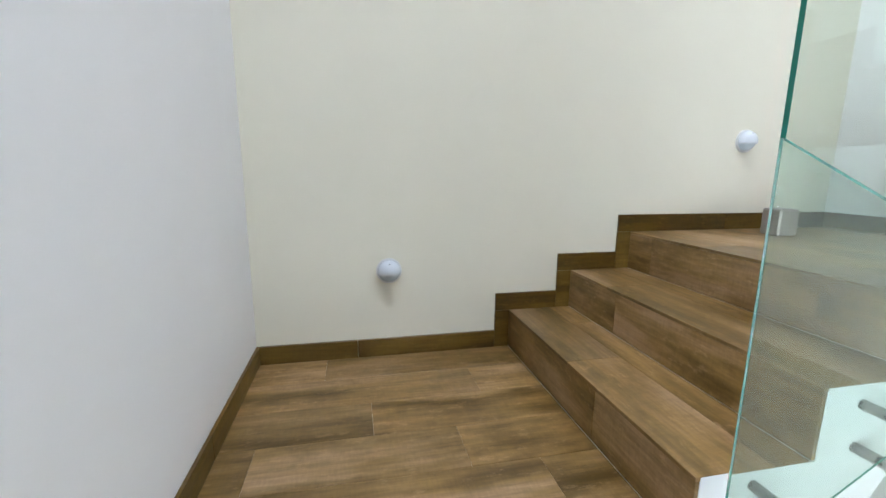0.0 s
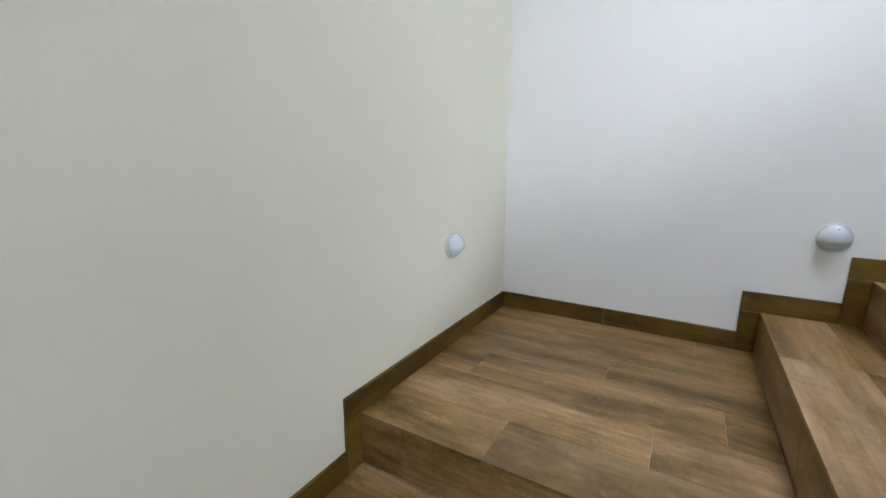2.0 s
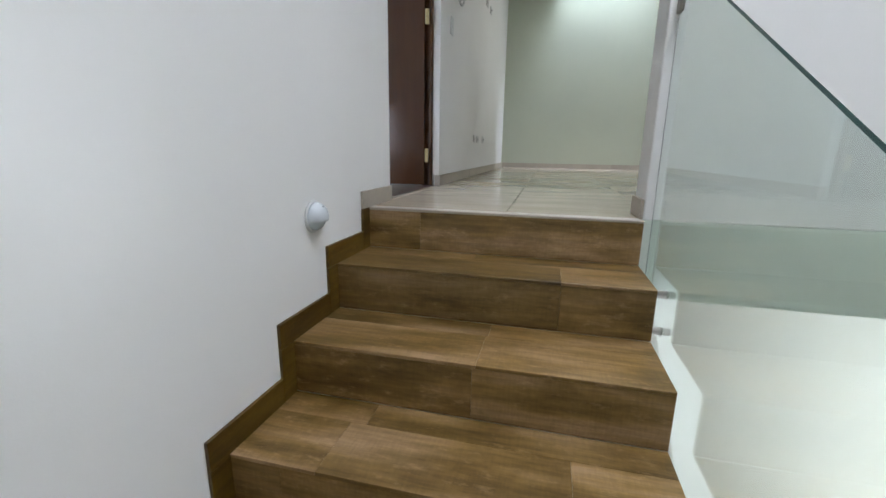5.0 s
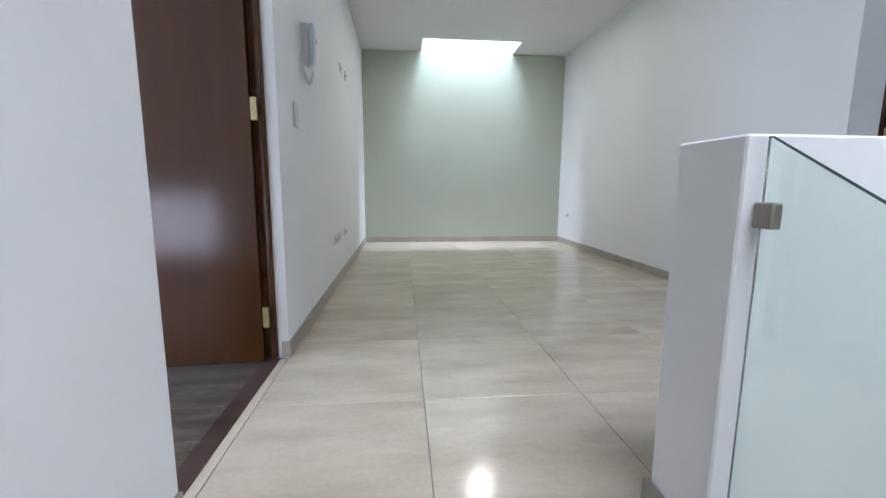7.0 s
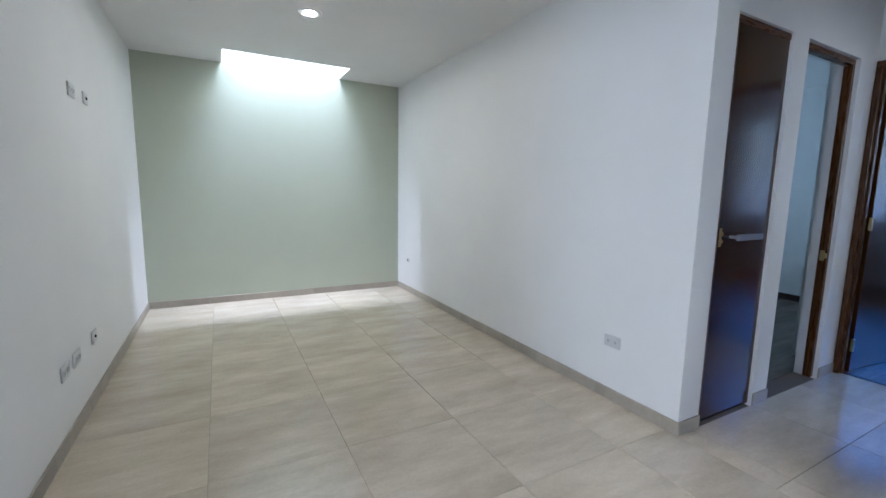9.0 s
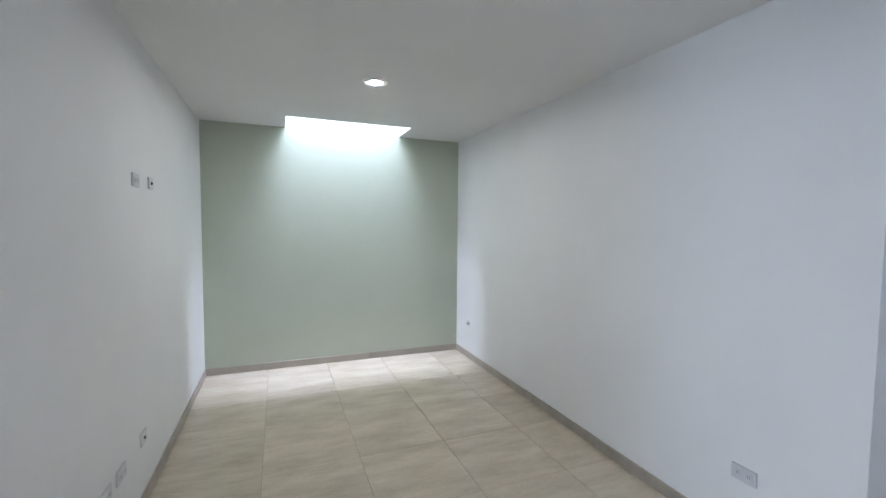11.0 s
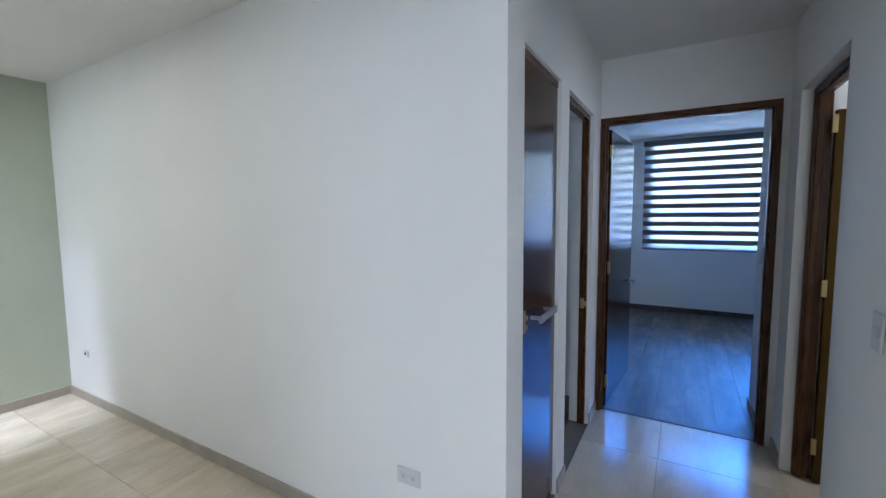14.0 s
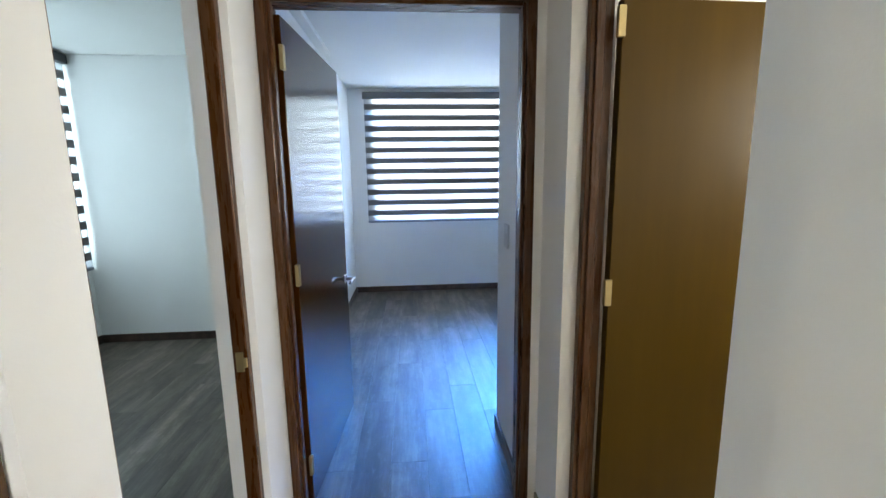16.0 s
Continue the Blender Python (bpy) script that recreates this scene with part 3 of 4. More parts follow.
for i in range(7):
    zt = -RISE * (i + 1)
    plank(NL[0] + 0.076, YE + 0.3 * i - 0.001, zt - 0.011, XS - 0.002, YE + 0.3 * (i + 1) - 0.014, zt, WOOD_X, stair, name="tread_board")
    plank(NL[0] + 0.076, YE + 0.3 * i - 0.012, zt + 0.001, XS - 0.002, YE + 0.3 * i - 0.0015, zt + RISE - 0.0115, WOOD_X, stair, name="riser_board")

# zigzag skirting
H, SW, ST = 0.08, 0.068, 0.011
skirt = structure("baseboard_stair", boxes((0.0002, 0.0002, ZB + 0.0005, ST, ST, ZB + H)), SKIRT, "brown wood-look stepped skirting", "baseboard")
for a, b in cut(ST, NU[0] - SW, [0.52]):
    plank(0.0003, a + 0.0008, ZB + 0.0005, ST, b - 0.0008, ZB + H, SKIRT_Y, skirt, 0.001, "skirting_tile")
for i in range(6):
    zt = ZB + (i + 1) * RISE
    plank(0.0003, NU[i] - SW, zt - RISE + 0.0005, ST, NU[i] - 0.001, zt - 0.001, SKIRT_Y, skirt, 0.001, "skirting_tile")
    plank(0.0003, NU[i] - SW, zt + 0.0005, ST, NU[i + 1] - SW - 0.001, zt + H, SKIRT_Y, skirt, 0.001, "skirting_tile")
plank(0.0003, NU[6] - SW, ZF - RISE + 0.0005, ST, NU[6] - 0.001, ZF - 0.001, SKIRT_Y, skirt, 0.001, "skirting_tile")
for a, b in cut(NL[0] + SW, XS - ST, [2.42]):
    plank(a + 0.0008, 0.0003, 0.0005, b - 0.0008, ST, H, SKIRT, skirt, 0.001, "skirting_tile")
for i in range(3):
    zt = (i + 1) * RISE
    plank(NL[i] + 0.001, 0.0003, zt - RISE + 0.0005, NL[i] + SW, ST, zt - 0.001, SKIRT, skirt, 0.001, "skirting_tile")
    if i < 2:
        plank(NL[i + 1] + SW + 0.001, 0.0003, zt + 0.0005, NL[i] + SW, ST, zt + H, SKIRT, skirt, 0.001, "skirting_tile")
for a, b in cut(ST, NL[2] + SW, [0.62]):
    plank(a + 0.0008, 0.0003, ZB + 0.0005, b - 0.0008, ST, ZB + H, SKIRT, skirt, 0.001, "skirting_tile")
for a, b in cut(0.0, YE, [0.6]):
    plank(XS - ST, a + 0.0008, 0.0005, XS - 0.0003, b - 0.0008, H, SKIRT_Y, skirt, 0.001, "skirting_tile")


# ---------------------------------------------------------------- glass balustrade
def glass_panel(name, pts, axis, lo, hi, label, edge=None):
    """A sheet of tempered glass; pts run round its outline."""
    t = thing(name, label, "glass panel", "stair glass")
    bm = prism(pts, axis, lo, hi)
    pane = part("pane", bm, [GLASS, edge or GLASS_EDGE], t)
    for poly in pane.data.polygons:
        n = poly.normal
        poly.material_index = 0 if abs(n[axis]) > 0.9 else 1
    pane.visible_shadow = False
    return t


def standoff(parent, at, axis, length):
    """A steel pin that holds the glass off the plaster, with its head."""
    bm = lathe([(0.0125, 0), (0.0125, length), (0.017, length), (0.017, length + 0.006), (0.013, length + 0.009)], 16)
    bmesh.ops.rotate(bm, cent=(0, 0, 0), matrix=Matrix.Rotation(radians(90), 3, "Y" if axis == 0 else "X"), verts=bm.verts)
    if axis == 1:
        bmesh.ops.scale(bm, vec=(1, -1, 1), verts=bm.verts)
        bmesh.ops.reverse_faces(bm, faces=bm.faces)
    ob = part("standoff_pin", bm, STEEL, parent, "round steel standoff pin")
    ob.location = at
    return ob


GX = XE + 0.030
GT = 0.010
slope = RISE / GO
panel = glass_panel("glass_panel", [(1.35, 1.701), (1.35, 0.56), (1.45, 0.56), (2.944, 1.36), (2.944, 2.612)], 0, GX, GX + GT, "clear green-edged tempered glass along the upper flight", GLASS_EDGE_DARK)
for y in (1.56, 2.66):
    zn = ZB + RISE + (y - NU[0]) * slope
    standoff(panel, (XE - 0.004, y, zn - 0.045), 0, 0.034 + GT)
    standoff(panel, (XE - 0.004, y, zn - 0.172), 0, 0.034 + GT)
part("glass_clip", boxes((GX - 0.007, 2.911, 2.455, GX + GT + 0.007, 2.954, 2.500), bev=0.003), CLIP, panel, "square brushed steel glass clip")
GY = YE + 0.065
panel = glass_panel("glass_panel", [(1.215, 1.53), (1.731, 1.18), (1.731, -0.02), (1.215, 0.30)], 1, GY, GY + GT, "clear green-edged tempered glass along the lower flight")
for x, z in ((1.325, 0.300), (1.325, 0.195), (1.59, 0.140), (1.59, 0.035)):
    standoff(panel, (x, YE - 0.004, z), 1, 0.069 + GT)
GP = 1.750
panel = glass_panel("glass_panel", [(1.190, 0.856), (1.190, -0.30), (1.4, -0.42), (3.1, -1.38), (3.1, -0.262)], 0, GP, GP + GT, "clear glass panel along the bottom flight")
for y in (1.5, 2.4):
    zn = -(y - YE) * RISE / 0.3
    standoff(panel, (NL[0] + 0.075 + 0.004, y, zn - 0.3), 0, -0.055)
part("glass_clip", boxes((1.700, GY - 0.006, 0.700, 1.7395, GY + 0.032, 0.744), bev=0.003), CLIP, panel, "square brushed steel glass clip")


# ---------------------------------------------------------------- round step lights
def step_light():
    t = thing("wall_light", "round white eyelid step light on the stair wall", "wall light", "stair step lights")
    part("back_plate", lathe([(0.054, 0.0), (0.054, 0.005), (0.051, 0.008)], 32), PLASTIC, t)
    dome = lathe([(0.049, 0.007), (0.048, 0.018), (0.043, 0.030), (0.034, 0.040), (0.022, 0.046), (0.009, 0.049), (0.002, 0.0495)], 32)
    lid, lower = dome, dome.copy()
    bmesh.ops.bisect_plane(lid, geom=lid.verts[:] + lid.edges[:] + lid.faces[:], plane_co=(0, -0.014, 0), plane_no=(0, 1, 0), clear_inner=True)
    bmesh.ops.bisect_plane(lower, geom=lower.verts[:] + lower.edges[:] + lower.faces[:], plane_co=(0, -0.014, 0), plane_no=(0, 1, 0), clear_outer=True)
    bmesh.ops.scale(lower, vec=(0.94, 0.94, 0.80), verts=lower.verts)
    bmesh.ops.contextual_create(lid, geom=[e for e in lid.edges if e.is_boundary and abs(e.verts[0].co.y + 0.014) < 1e-4])
    eyelid = part("eyelid", lid, LAMP_WHITE, t, "domed white eyelid cover")
    part("diffuser", lower, LAMP_LENS, t, "pale lower diffuser")
    s = part("screw", lathe([(0.003, 0), (0.003, 0.003)], 10), DARK, eyelid, "small dark screw")
    s.location = (0, 0.034, 0.037)
    return t


lamp = step_light()
to_south = Matrix(((-1, 0, 0, 0), (0, 0, 1, 0), (0, 1, 0, 0), (0, 0, 0, 1)))
to_west = Matrix(((0, 0, 1, 0), (1, 0, 0, 0), (0, 1, 0, 0), (0, 0, 0, 1)))
lamp.matrix_basis = Matrix.Translation((2.282, 0.0004, 0.380)) @ to_south
copy_thing(lamp, Matrix.Translation((0.560, 0.0004, 0.952)) @ to_south)
copy_thing(lamp, Matrix.Translation((0.0004, 1.283, 1.020)) @ to_west)
copy_thing(lamp, Matrix.Translation((0.0004, 2.485, 1.772)) @ to_west)


# ---------------------------------------------------------------- doors
def hinge(parent, at, size):
    """A brass hinge knuckle with its leaf."""
    bm = boxes((-size[0], -size[1], -0.045, size[0], size[1], 0.045), bev=0.0015)
    ob = part("hinge", bm, BRASS, parent, "brass hinge")
    ob.location = at
    return ob


def lever(parent, at, turn, length=0.115, off=0.055):
    """Lever handle: rosette, neck and lever, built along x and standing out to -y."""
    bm = lathe([(0.010, 0.008), (0.010, off)], 20)
    bmesh.ops.rotate(bm, cent=(0, 0, 0), matrix=Matrix.Rotation(radians(90), 3, "X"), verts=bm.verts)
    add_box(bm, -0.012, -off - 0.008, -0.010, length, -off + 0.008, 0.010, bev=0.004)
    add_box(bm, -0.026, -0.008, -0.026, 0.026, 0.0, 0.026, bev=0.006)
    ob = part("lever_handle", bm, STEEL, parent, "polished steel lever handle")
    ob.matrix_basis = Matrix.Translation(at) @ Matrix.Rotation(radians(turn), 4, "Z")
    return ob


def leaf(name, label, hinge_at, turn, width, height, thick=0.036, handle=True, side=1, mat=None, knuckle=-0.004):
    """A flush door leaf that hangs at hinge_at and points along x before it is turned."""
    t = thing(name, label, "door", at=hinge_at)
    t.rotation_euler = (0, 0, radians(turn))
    panel = part("leaf_panel", boxes((0.002, -thick / 2, 0.008, width, thick / 2, height), bev=0.002), mat or DOOR, t)
    if handle:
        lever(panel, (width - 0.06, thick / 2, 0.87), 180)
        o = lever(panel, (width - 0.06, -thick / 2, 0.87), 0)
        o.matrix_basis = Matrix.Translation((width - 0.06, -thick / 2, 0.87)) @ Matrix.Diagonal((-1, 1, 1, 1))
        part("latch_plate", boxes((width - 0.001, -0.011, 0.85, width + 0.0015, 0.011, 0.95)), BRASS, panel, "brass latch plate")
    for z in (0.21, 1.08, 1.93):
        hinge(t, (knuckle, side * (thick / 2 + 0.002), z), (0.012, 0.008))
    return t


def frame_x(name, label, x0, x1, y0, y1, zt, j=0.045, bead=None):
    """A door lining in a wall along x: two jambs and a head; bead: from and to, across the wall, of the stop."""
    t = tagged(thing(name, label, "door frame"), kind="structure")
    left = part("jamb", boxes((x0, y0, ZF + 0.0005, x0 + j, y1, zt - j), bev=0.003), FRAME, t)
    right = part("jamb", boxes((x1 - j, y0, ZF + 0.0005, x1, y1, zt - j), bev=0.003), FRAME, t)
    head = part("head", boxes((x0, y0, zt - j + 0.0005, x1, y1, zt), bev=0.003), FRAME_X, t)
    if bead:
        part("stop_bead", boxes((x0 + j - 0.0005, bead[0], ZF + 0.001, x0 + j + 0.012, bead[1], zt - j - 0.001), bev=0.002), FRAME, left)
        part("stop_bead", boxes((x1 - j - 0.012, bead[0], ZF + 0.001, x1 - j + 0.0005, bead[1], zt - j - 0.001), bev=0.002), FRAME, right)
        part("stop_bead", boxes((x0 + j + 0.013, bead[0], zt - j - 0.012, x1 - j - 0.013, bead[1], zt - j + 0.001), bev=0.002), FRAME_X, head)
    return t


def frame_y(name, label, x0, x1, y0, y1, zt, j=0.045, bead=None):
    t = tagged(thing(name, label, "door frame"), kind="structure")
    near = part("jamb", boxes((x0, y0, ZF + 0.0005, x1, y0 + j, zt - j), bev=0.003), FRAME, t)
    far = part("jamb", boxes((x0, y1 - j, ZF + 0.0005, x1, y1, zt - j), bev=0.003), FRAME, t)
    head = part("head", boxes((x0, y0, zt - j + 0.0005, x1, y1, zt), bev=0.003), FRAME_Y, t)
    if bead:
        part("stop_bead", boxes((bead[0], y0 + j - 0.0005, ZF + 0.001, bead[1], y0 + j + 0.012, zt - j - 0.001), bev=0.002), FRAME, near)
        part("stop_bead", boxes((bead[0], y1 - j - 0.012, ZF + 0.001, bead[1], y1 - j + 0.0005, zt - j - 0.001), bev=0.002), FRAME, far)
        part("stop_bead", boxes((bead[0], y0 + j + 0.013, zt - j - 0.012, bead[1], y1 - j - 0.013, zt - j + 0.001), bev=0.002), FRAME_Y, head)
    return t


# study door, standing open into the room beside the stair head
frame_y("door_frame_1", "reddish brown stained wooden door frame at the stair head", -0.118, -0.046, 3.202, 4.155, ZD - 0.001, 0.018, (-0.066, -0.052))
leaf("door", "dark reddish-brown flush wooden door standing open into the study", (-0.088, 4.106, ZF), 184, 0.86, 2.085, side=1, knuckle=-0.016)
structure("door_sill_1", boxes((-0.100, 3.222, ZF - 0.010, -0.034, 4.134, ZF + 0.003), bev=0.0015), BASE_DARK, "narrow dark brown threshold strip", "threshold")

# narrow closet door, shut
closet_frame = tagged(thing("door_frame_2", "dark stained wooden closet door frame", "door frame"), kind="structure")
part("jamb", boxes((2.944, YN + 0.014, ZF + 0.0005, 2.985, YN + 0.132, ZD - 0.036), bev=0.003), FRAME, closet_frame)
part("jamb", boxes((3.450, YN + 0.058, ZF + 0.0005, 3.484, YN + 0.132, ZD - 0.036), bev=0.003), FRAME, closet_frame)
part("head", boxes((2.944, YN + 0.014, ZD - 0.0355, 3.484, YN + 0.132, ZD - 0.001), bev=0.003), FRAME_X, closet_frame)
closet = thing("door", "dark glossy brown closet door, shut, with a bar handle", "door")
panel = part("leaf_panel", boxes((2.987, YN + 0.018, ZF + 0.008, 3.482, YN + 0.054, ZD - 0.036), bev=0.002), DOOR, closet)
part("bar_handle", boxes((3.068, YN - 0.040, 2.772, 3.316, YN - 0.026, 2.804), bev=0.003), SATIN, panel, "flat brushed steel bar handle")
for x in (3.098, 3.286):
    part("handle_post", boxes((x - 0.008, YN - 0.028, 2.780, x + 0.008, YN + 0.019, 2.796), bev=0.002), SATIN, panel)
part("latch_plate", boxes((2.994, YN + 0.013, 2.738, 3.014, YN + 0.0185, 2.836), bev=0.002), BRASS, panel, "narrow brass latch plate")
for z in (2.766, 2.806):
    part("latch_knob", boxes((2.996, YN + 0.003, z - 0.010, 3.012, YN + 0.0135, z + 0.010), bev=0.003), BRASS, panel, "small brass latch knob")

# second bedroom doorway
frame_x("door_frame_3", "dark stained wooden frame of the second bedroom", 3.652, 4.343, YN + 0.024, YN + 0.072, ZD - 0.001, 0.035)
d = thing("strike_plate", "small brass strike plate let into a door jamb", "door hardware")
part("plate", boxes((4.3045, YN + 0.036, 2.580, 4.3078, YN + 0.062, 2.650), bev=0.001), BRASS, d)
part("lip", boxes((4.297, YN + 0.022, 2.598, 4.3048, YN + 0.038, 2.632), bev=0.002), BRASS, d)
leaf("door", "dark brown flush door swung open into the second bedroom", (3.72, YN + 0.165, ZF), 102, 0.60, 2.075, side=-1)

# bedroom door at the corridor's end, standing open
frame_y("door_frame_4", "dark brown stained wooden bedroom door frame", XD - 0.006, XD + 0.14, 3.2225, YN - 0.002, 3.904, 0.036, (XD + 0.022, XD + 0.058))
leaf("door", "dark glossy brown flush door standing open into the bedroom", (XD + 0.085, YN - 0.047, ZF), -4.2, 0.87, 2.085, side=-1)
structure("door_sill_4", boxes((XD + 0.04, 3.260, ZF - 0.010, XD + 0.075, YN - 0.04, ZF + 0.004), bev=0.002), BASE_DARK, "dark threshold strip at the bedroom", "threshold")

# bathroom door, standing open
frame_x("door_frame_5", "brown stained wooden bathroom door frame", 3.555, 4.328, YS - 0.125, YS - 0.050, ZD - 0.001, 0.036, (YS - 0.092, YS - 0.064))
leaf("door", "brown flush door, coloured golden as in warm light, standing open into the bathroom", (4.268, YS - 0.128, ZF), -88, 0.68, 2.00, side=-1, mat=WARM_LIT_DOOR)

# ---------------------------------------------------------------- windows and blinds
win = tagged(thing("window_1", "aluminium bedroom window with two panes", "window"), kind="structure")
xo = XW + 0.06
part("window_frame", boxes((xo, WY0, WZ0, xo + 0.05, WY0 + 0.05, WZ1), (xo, WY1 - 0.05, WZ0, xo + 0.05, WY1, WZ1), (xo, WY0 + 0.05, WZ0, xo + 0.05, WY1 - 0.05, WZ0 + 0.05), (xo, WY0 + 0.05, WZ1 - 0.05, xo + 0.05, WY1 - 0.05, WZ1)), ALU, win)
part("mullion", boxes((xo, 3.16, WZ0 + 0.05, xo + 0.05, 3.22, WZ1 - 0.05)), ALU, win)
for a, b in ((WY0 + 0.05, 3.16), (3.22, WY1 - 0.05)):
    g = part("pane", boxes((xo + 0.02, a, WZ0 + 0.05, xo + 0.026, b, WZ1 - 0.05)), PANE, win)
    g.visible_shadow = False
win = tagged(thing("window_2", "aluminium second bedroom window", "window"), kind="structure")
yo = YB2 + 0.06
part("window_frame", boxes((VX0, yo, VZ0, VX0 + 0.05, yo + 0.05, VZ1), (VX1 - 0.05, yo, VZ0, VX1, yo + 0.05, VZ1), (VX0 + 0.05, yo, VZ0, VX1 - 0.05, yo + 0.05, VZ0 + 0.05), (VX0 + 0.05, yo, VZ1 - 0.05, VX1 - 0.05, yo + 0.05, VZ1)), ALU, win)
g = part("pane", boxes((VX0 + 0.05, yo + 0.02, VZ0 + 0.05, VX1 - 0.05, yo + 0.026, VZ1 - 0.05)), PANE, win)
g.visible_shadow = False


# Unseen window; the frosted pane is added to keep direct sun out.
win = tagged(thing("window_3", "unseen study window in an aluminium frame, frosted to block the sun", "window"), kind="structure")
part("window_frame", boxes((-3.06, 2.2, 2.5, -3.02, 2.25, 3.9), (-3.06, 3.31, 2.5, -3.02, 3.36, 3.9), (-3.06, 2.25, 2.5, -3.02, 3.31, 2.55), (-3.06, 2.25, 3.85, -3.02, 3.31, 3.9)), ALU, win)
part("pane", boxes((-3.045, 2.25, 2.55, -3.038, 3.31, 3.85)), FROST, win, "frosted pane added to block the sun")


def zebra_blind(label, width, height):
    """Day and night roller blind, hanging in the x, z plane from its cassette; the room is at -y."""
    t = thing("roller_blind", label, "blind", "zebra blinds")
    part("cassette", boxes((0, -0.070, -0.080, width, 0.0, 0.0), bev=0.008), CASSETTE, t, "dark grey blind cassette")
    for x in (0.0, width):
        part("end_cap", boxes((x - 0.003, -0.068, -0.078, x + 0.003, -0.002, -0.002), bev=0.002), DARK, t)
    rail = 0.030
    count = round((height - 0.211 - rail) / 0.134) + 1
    pitch = (height - 0.211 - rail) / (count - 1)
    z = -0.080
    for k in range(count + 1):
        sheer = 0.055 if k == 0 else 0.060 if k == count else pitch - 0.070
        part("sheer_band", boxes((0.010, -0.0322, z - sheer + 0.0005, width - 0.010, -0.0314, z - 0.0005)), SHEER, t, "sheer woven band")
        z -= sheer
        if k < count:
            part("opaque_band", boxes((0.010, -0.033, z - 0.070, width - 0.010, -0.0315, z)), BAND, t)
            z -= 0.070
    part("bottom_rail", boxes((0.008, -0.042, z - rail, width - 0.008, -0.022, z - 0.0005), bev=0.005), RAIL, t, "slim blue-grey bottom rail")
    return t


blind = zebra_blind("dark grey and sheer striped roller blind, lowered over the bedroom window", 2.90, 1.545)
blind.matrix_basis = Matrix.Translation((XW - 0.002, 4.268, 4.274)) @ Matrix.Rotation(radians(-90), 4, "Z")
blind = zebra_blind("dark grey and sheer striped roller blind, lowered over the second window", VX1 - VX0 + 0.0, 1.78)
blind.matrix_basis = Matrix.Translation((VX0 + 0.0, YB2 - 0.002, 4.285))


# ---------------------------------------------------------------- wall fittings
def plate(name, label, category, w, h, group="", rockers=1, horizontal=False, dark=False):
    """A wall plate built facing +z, w along x and h along y."""
    t = thing(name, label, category, group)
    part("cover_plate", boxes((-w / 2, -h / 2, 0, w / 2, h / 2, 0.009), bev=0.003), PLASTIC, t)
    if rockers == 1:
        part("rocker", boxes((-w * 0.24, -h * 0.13, 0.0085, w * 0.24, h * 0.13, 0.0135), bev=0.002), PLASTIC, t)
    elif rockers == 2:
        for s in (-1, 1):
            insert = part("socket_insert", boxes((s * w * 0.22 - w * 0.14, -h * 0.2, 0.0085, s * w * 0.22 + w * 0.14, h * 0.2, 0.012), bev=0.0015), PLASTIC, t)
            for d in (-0.0045, 0.0045):
                part("slot", boxes((s * w * 0.22 + d - 0.0015, -0.008, 0.0115, s * w * 0.22 + d + 0.0015, 0.008, 0.0125)), SLOT, insert, "grey socket slot")
    else:
        part("jack", lathe([(0.009, 0.0085), (0.009, 0.014), (0.004, 0.014), (0.004, 0.016)], 14), DARK, t, "small dark aerial jack")
    return t


to_east = Matrix(((0, 0, -1, 0), (-1, 0, 0, 0), (0, 1, 0, 0), (0, 0, 0, 1)))
to_cor = Matrix(((-1, 0, 0, 0), (0, 0, 1, 0), (0, 1, 0, 0), (0, 0, 0, 1)))


def west(y, z):
    return Matrix.Translation((0.0004, y, z)) @ to_west


plate("light_switch", "white single rocker switch plate on the white wall", "switch", 0.075, 0.122, "light switches").matrix_basis = west(4.462, 2.868)
plate("power_socket", "white double socket plate mounted high on the wall", "socket", 0.115, 0.074, "wall sockets", 2).matrix_basis = west(6.10, 3.520)
plate("aerial_socket", "small white aerial socket plate mounted high on the wall", "socket", 0.09, 0.072, "wall sockets", 3).matrix_basis = west(6.385, 3.527)
so = plate("power_socket", "white double socket plate low on the wall", "socket", 0.118, 0.074, "wall sockets", 2)
so.matrix_basis = west(5.555, 2.115)
copy_thing(so, west(5.745, 2.115))
plate("aerial_socket", "small white aerial socket plate low on the wall", "socket", 0.10, 0.074, "wall sockets", 3).matrix_basis = west(6.095, 2.120)
copy_thing(so, Matrix.Translation((XL - 0.0004, 4.692, 2.119)) @ to_east)
plate("aerial_socket", "small white socket plate near the sage wall", "socket", 0.072, 0.05, "wall sockets", 3).matrix_basis = Matrix.Translation((XL - 0.0004, 7.815, 2.152)) @ to_east
sw = plate("light_switch", "white switch plate on the corridor wall", "switch", 0.080, 0.120, "light switches")
sw.matrix_basis = Matrix.Translation((3.082, YS + 0.0004, 2.874)) @ to_cor
copy_thing(sw, Matrix.Translation((4.97, 3.2354, 2.93)) @ to_cor)

# intercom handset
ic = thing("intercom_phone", "white wall intercom with a pale blue handset and coiled cord", "intercom")
ic.matrix_basis = west(4.655, 3.155) @ Matrix.Diagonal((0.95, 1, 0.80, 1))
part("base", prism([(0.024, 0.0), (0.21, 0.0), (0.21, 0.040), (0.202, 0.045), (0.03, 0.045), (0.004, 0.040), (0.0, 0.018)], 0, 0.0, 0.066, 0.0025), CORD, ic, "white wall base")
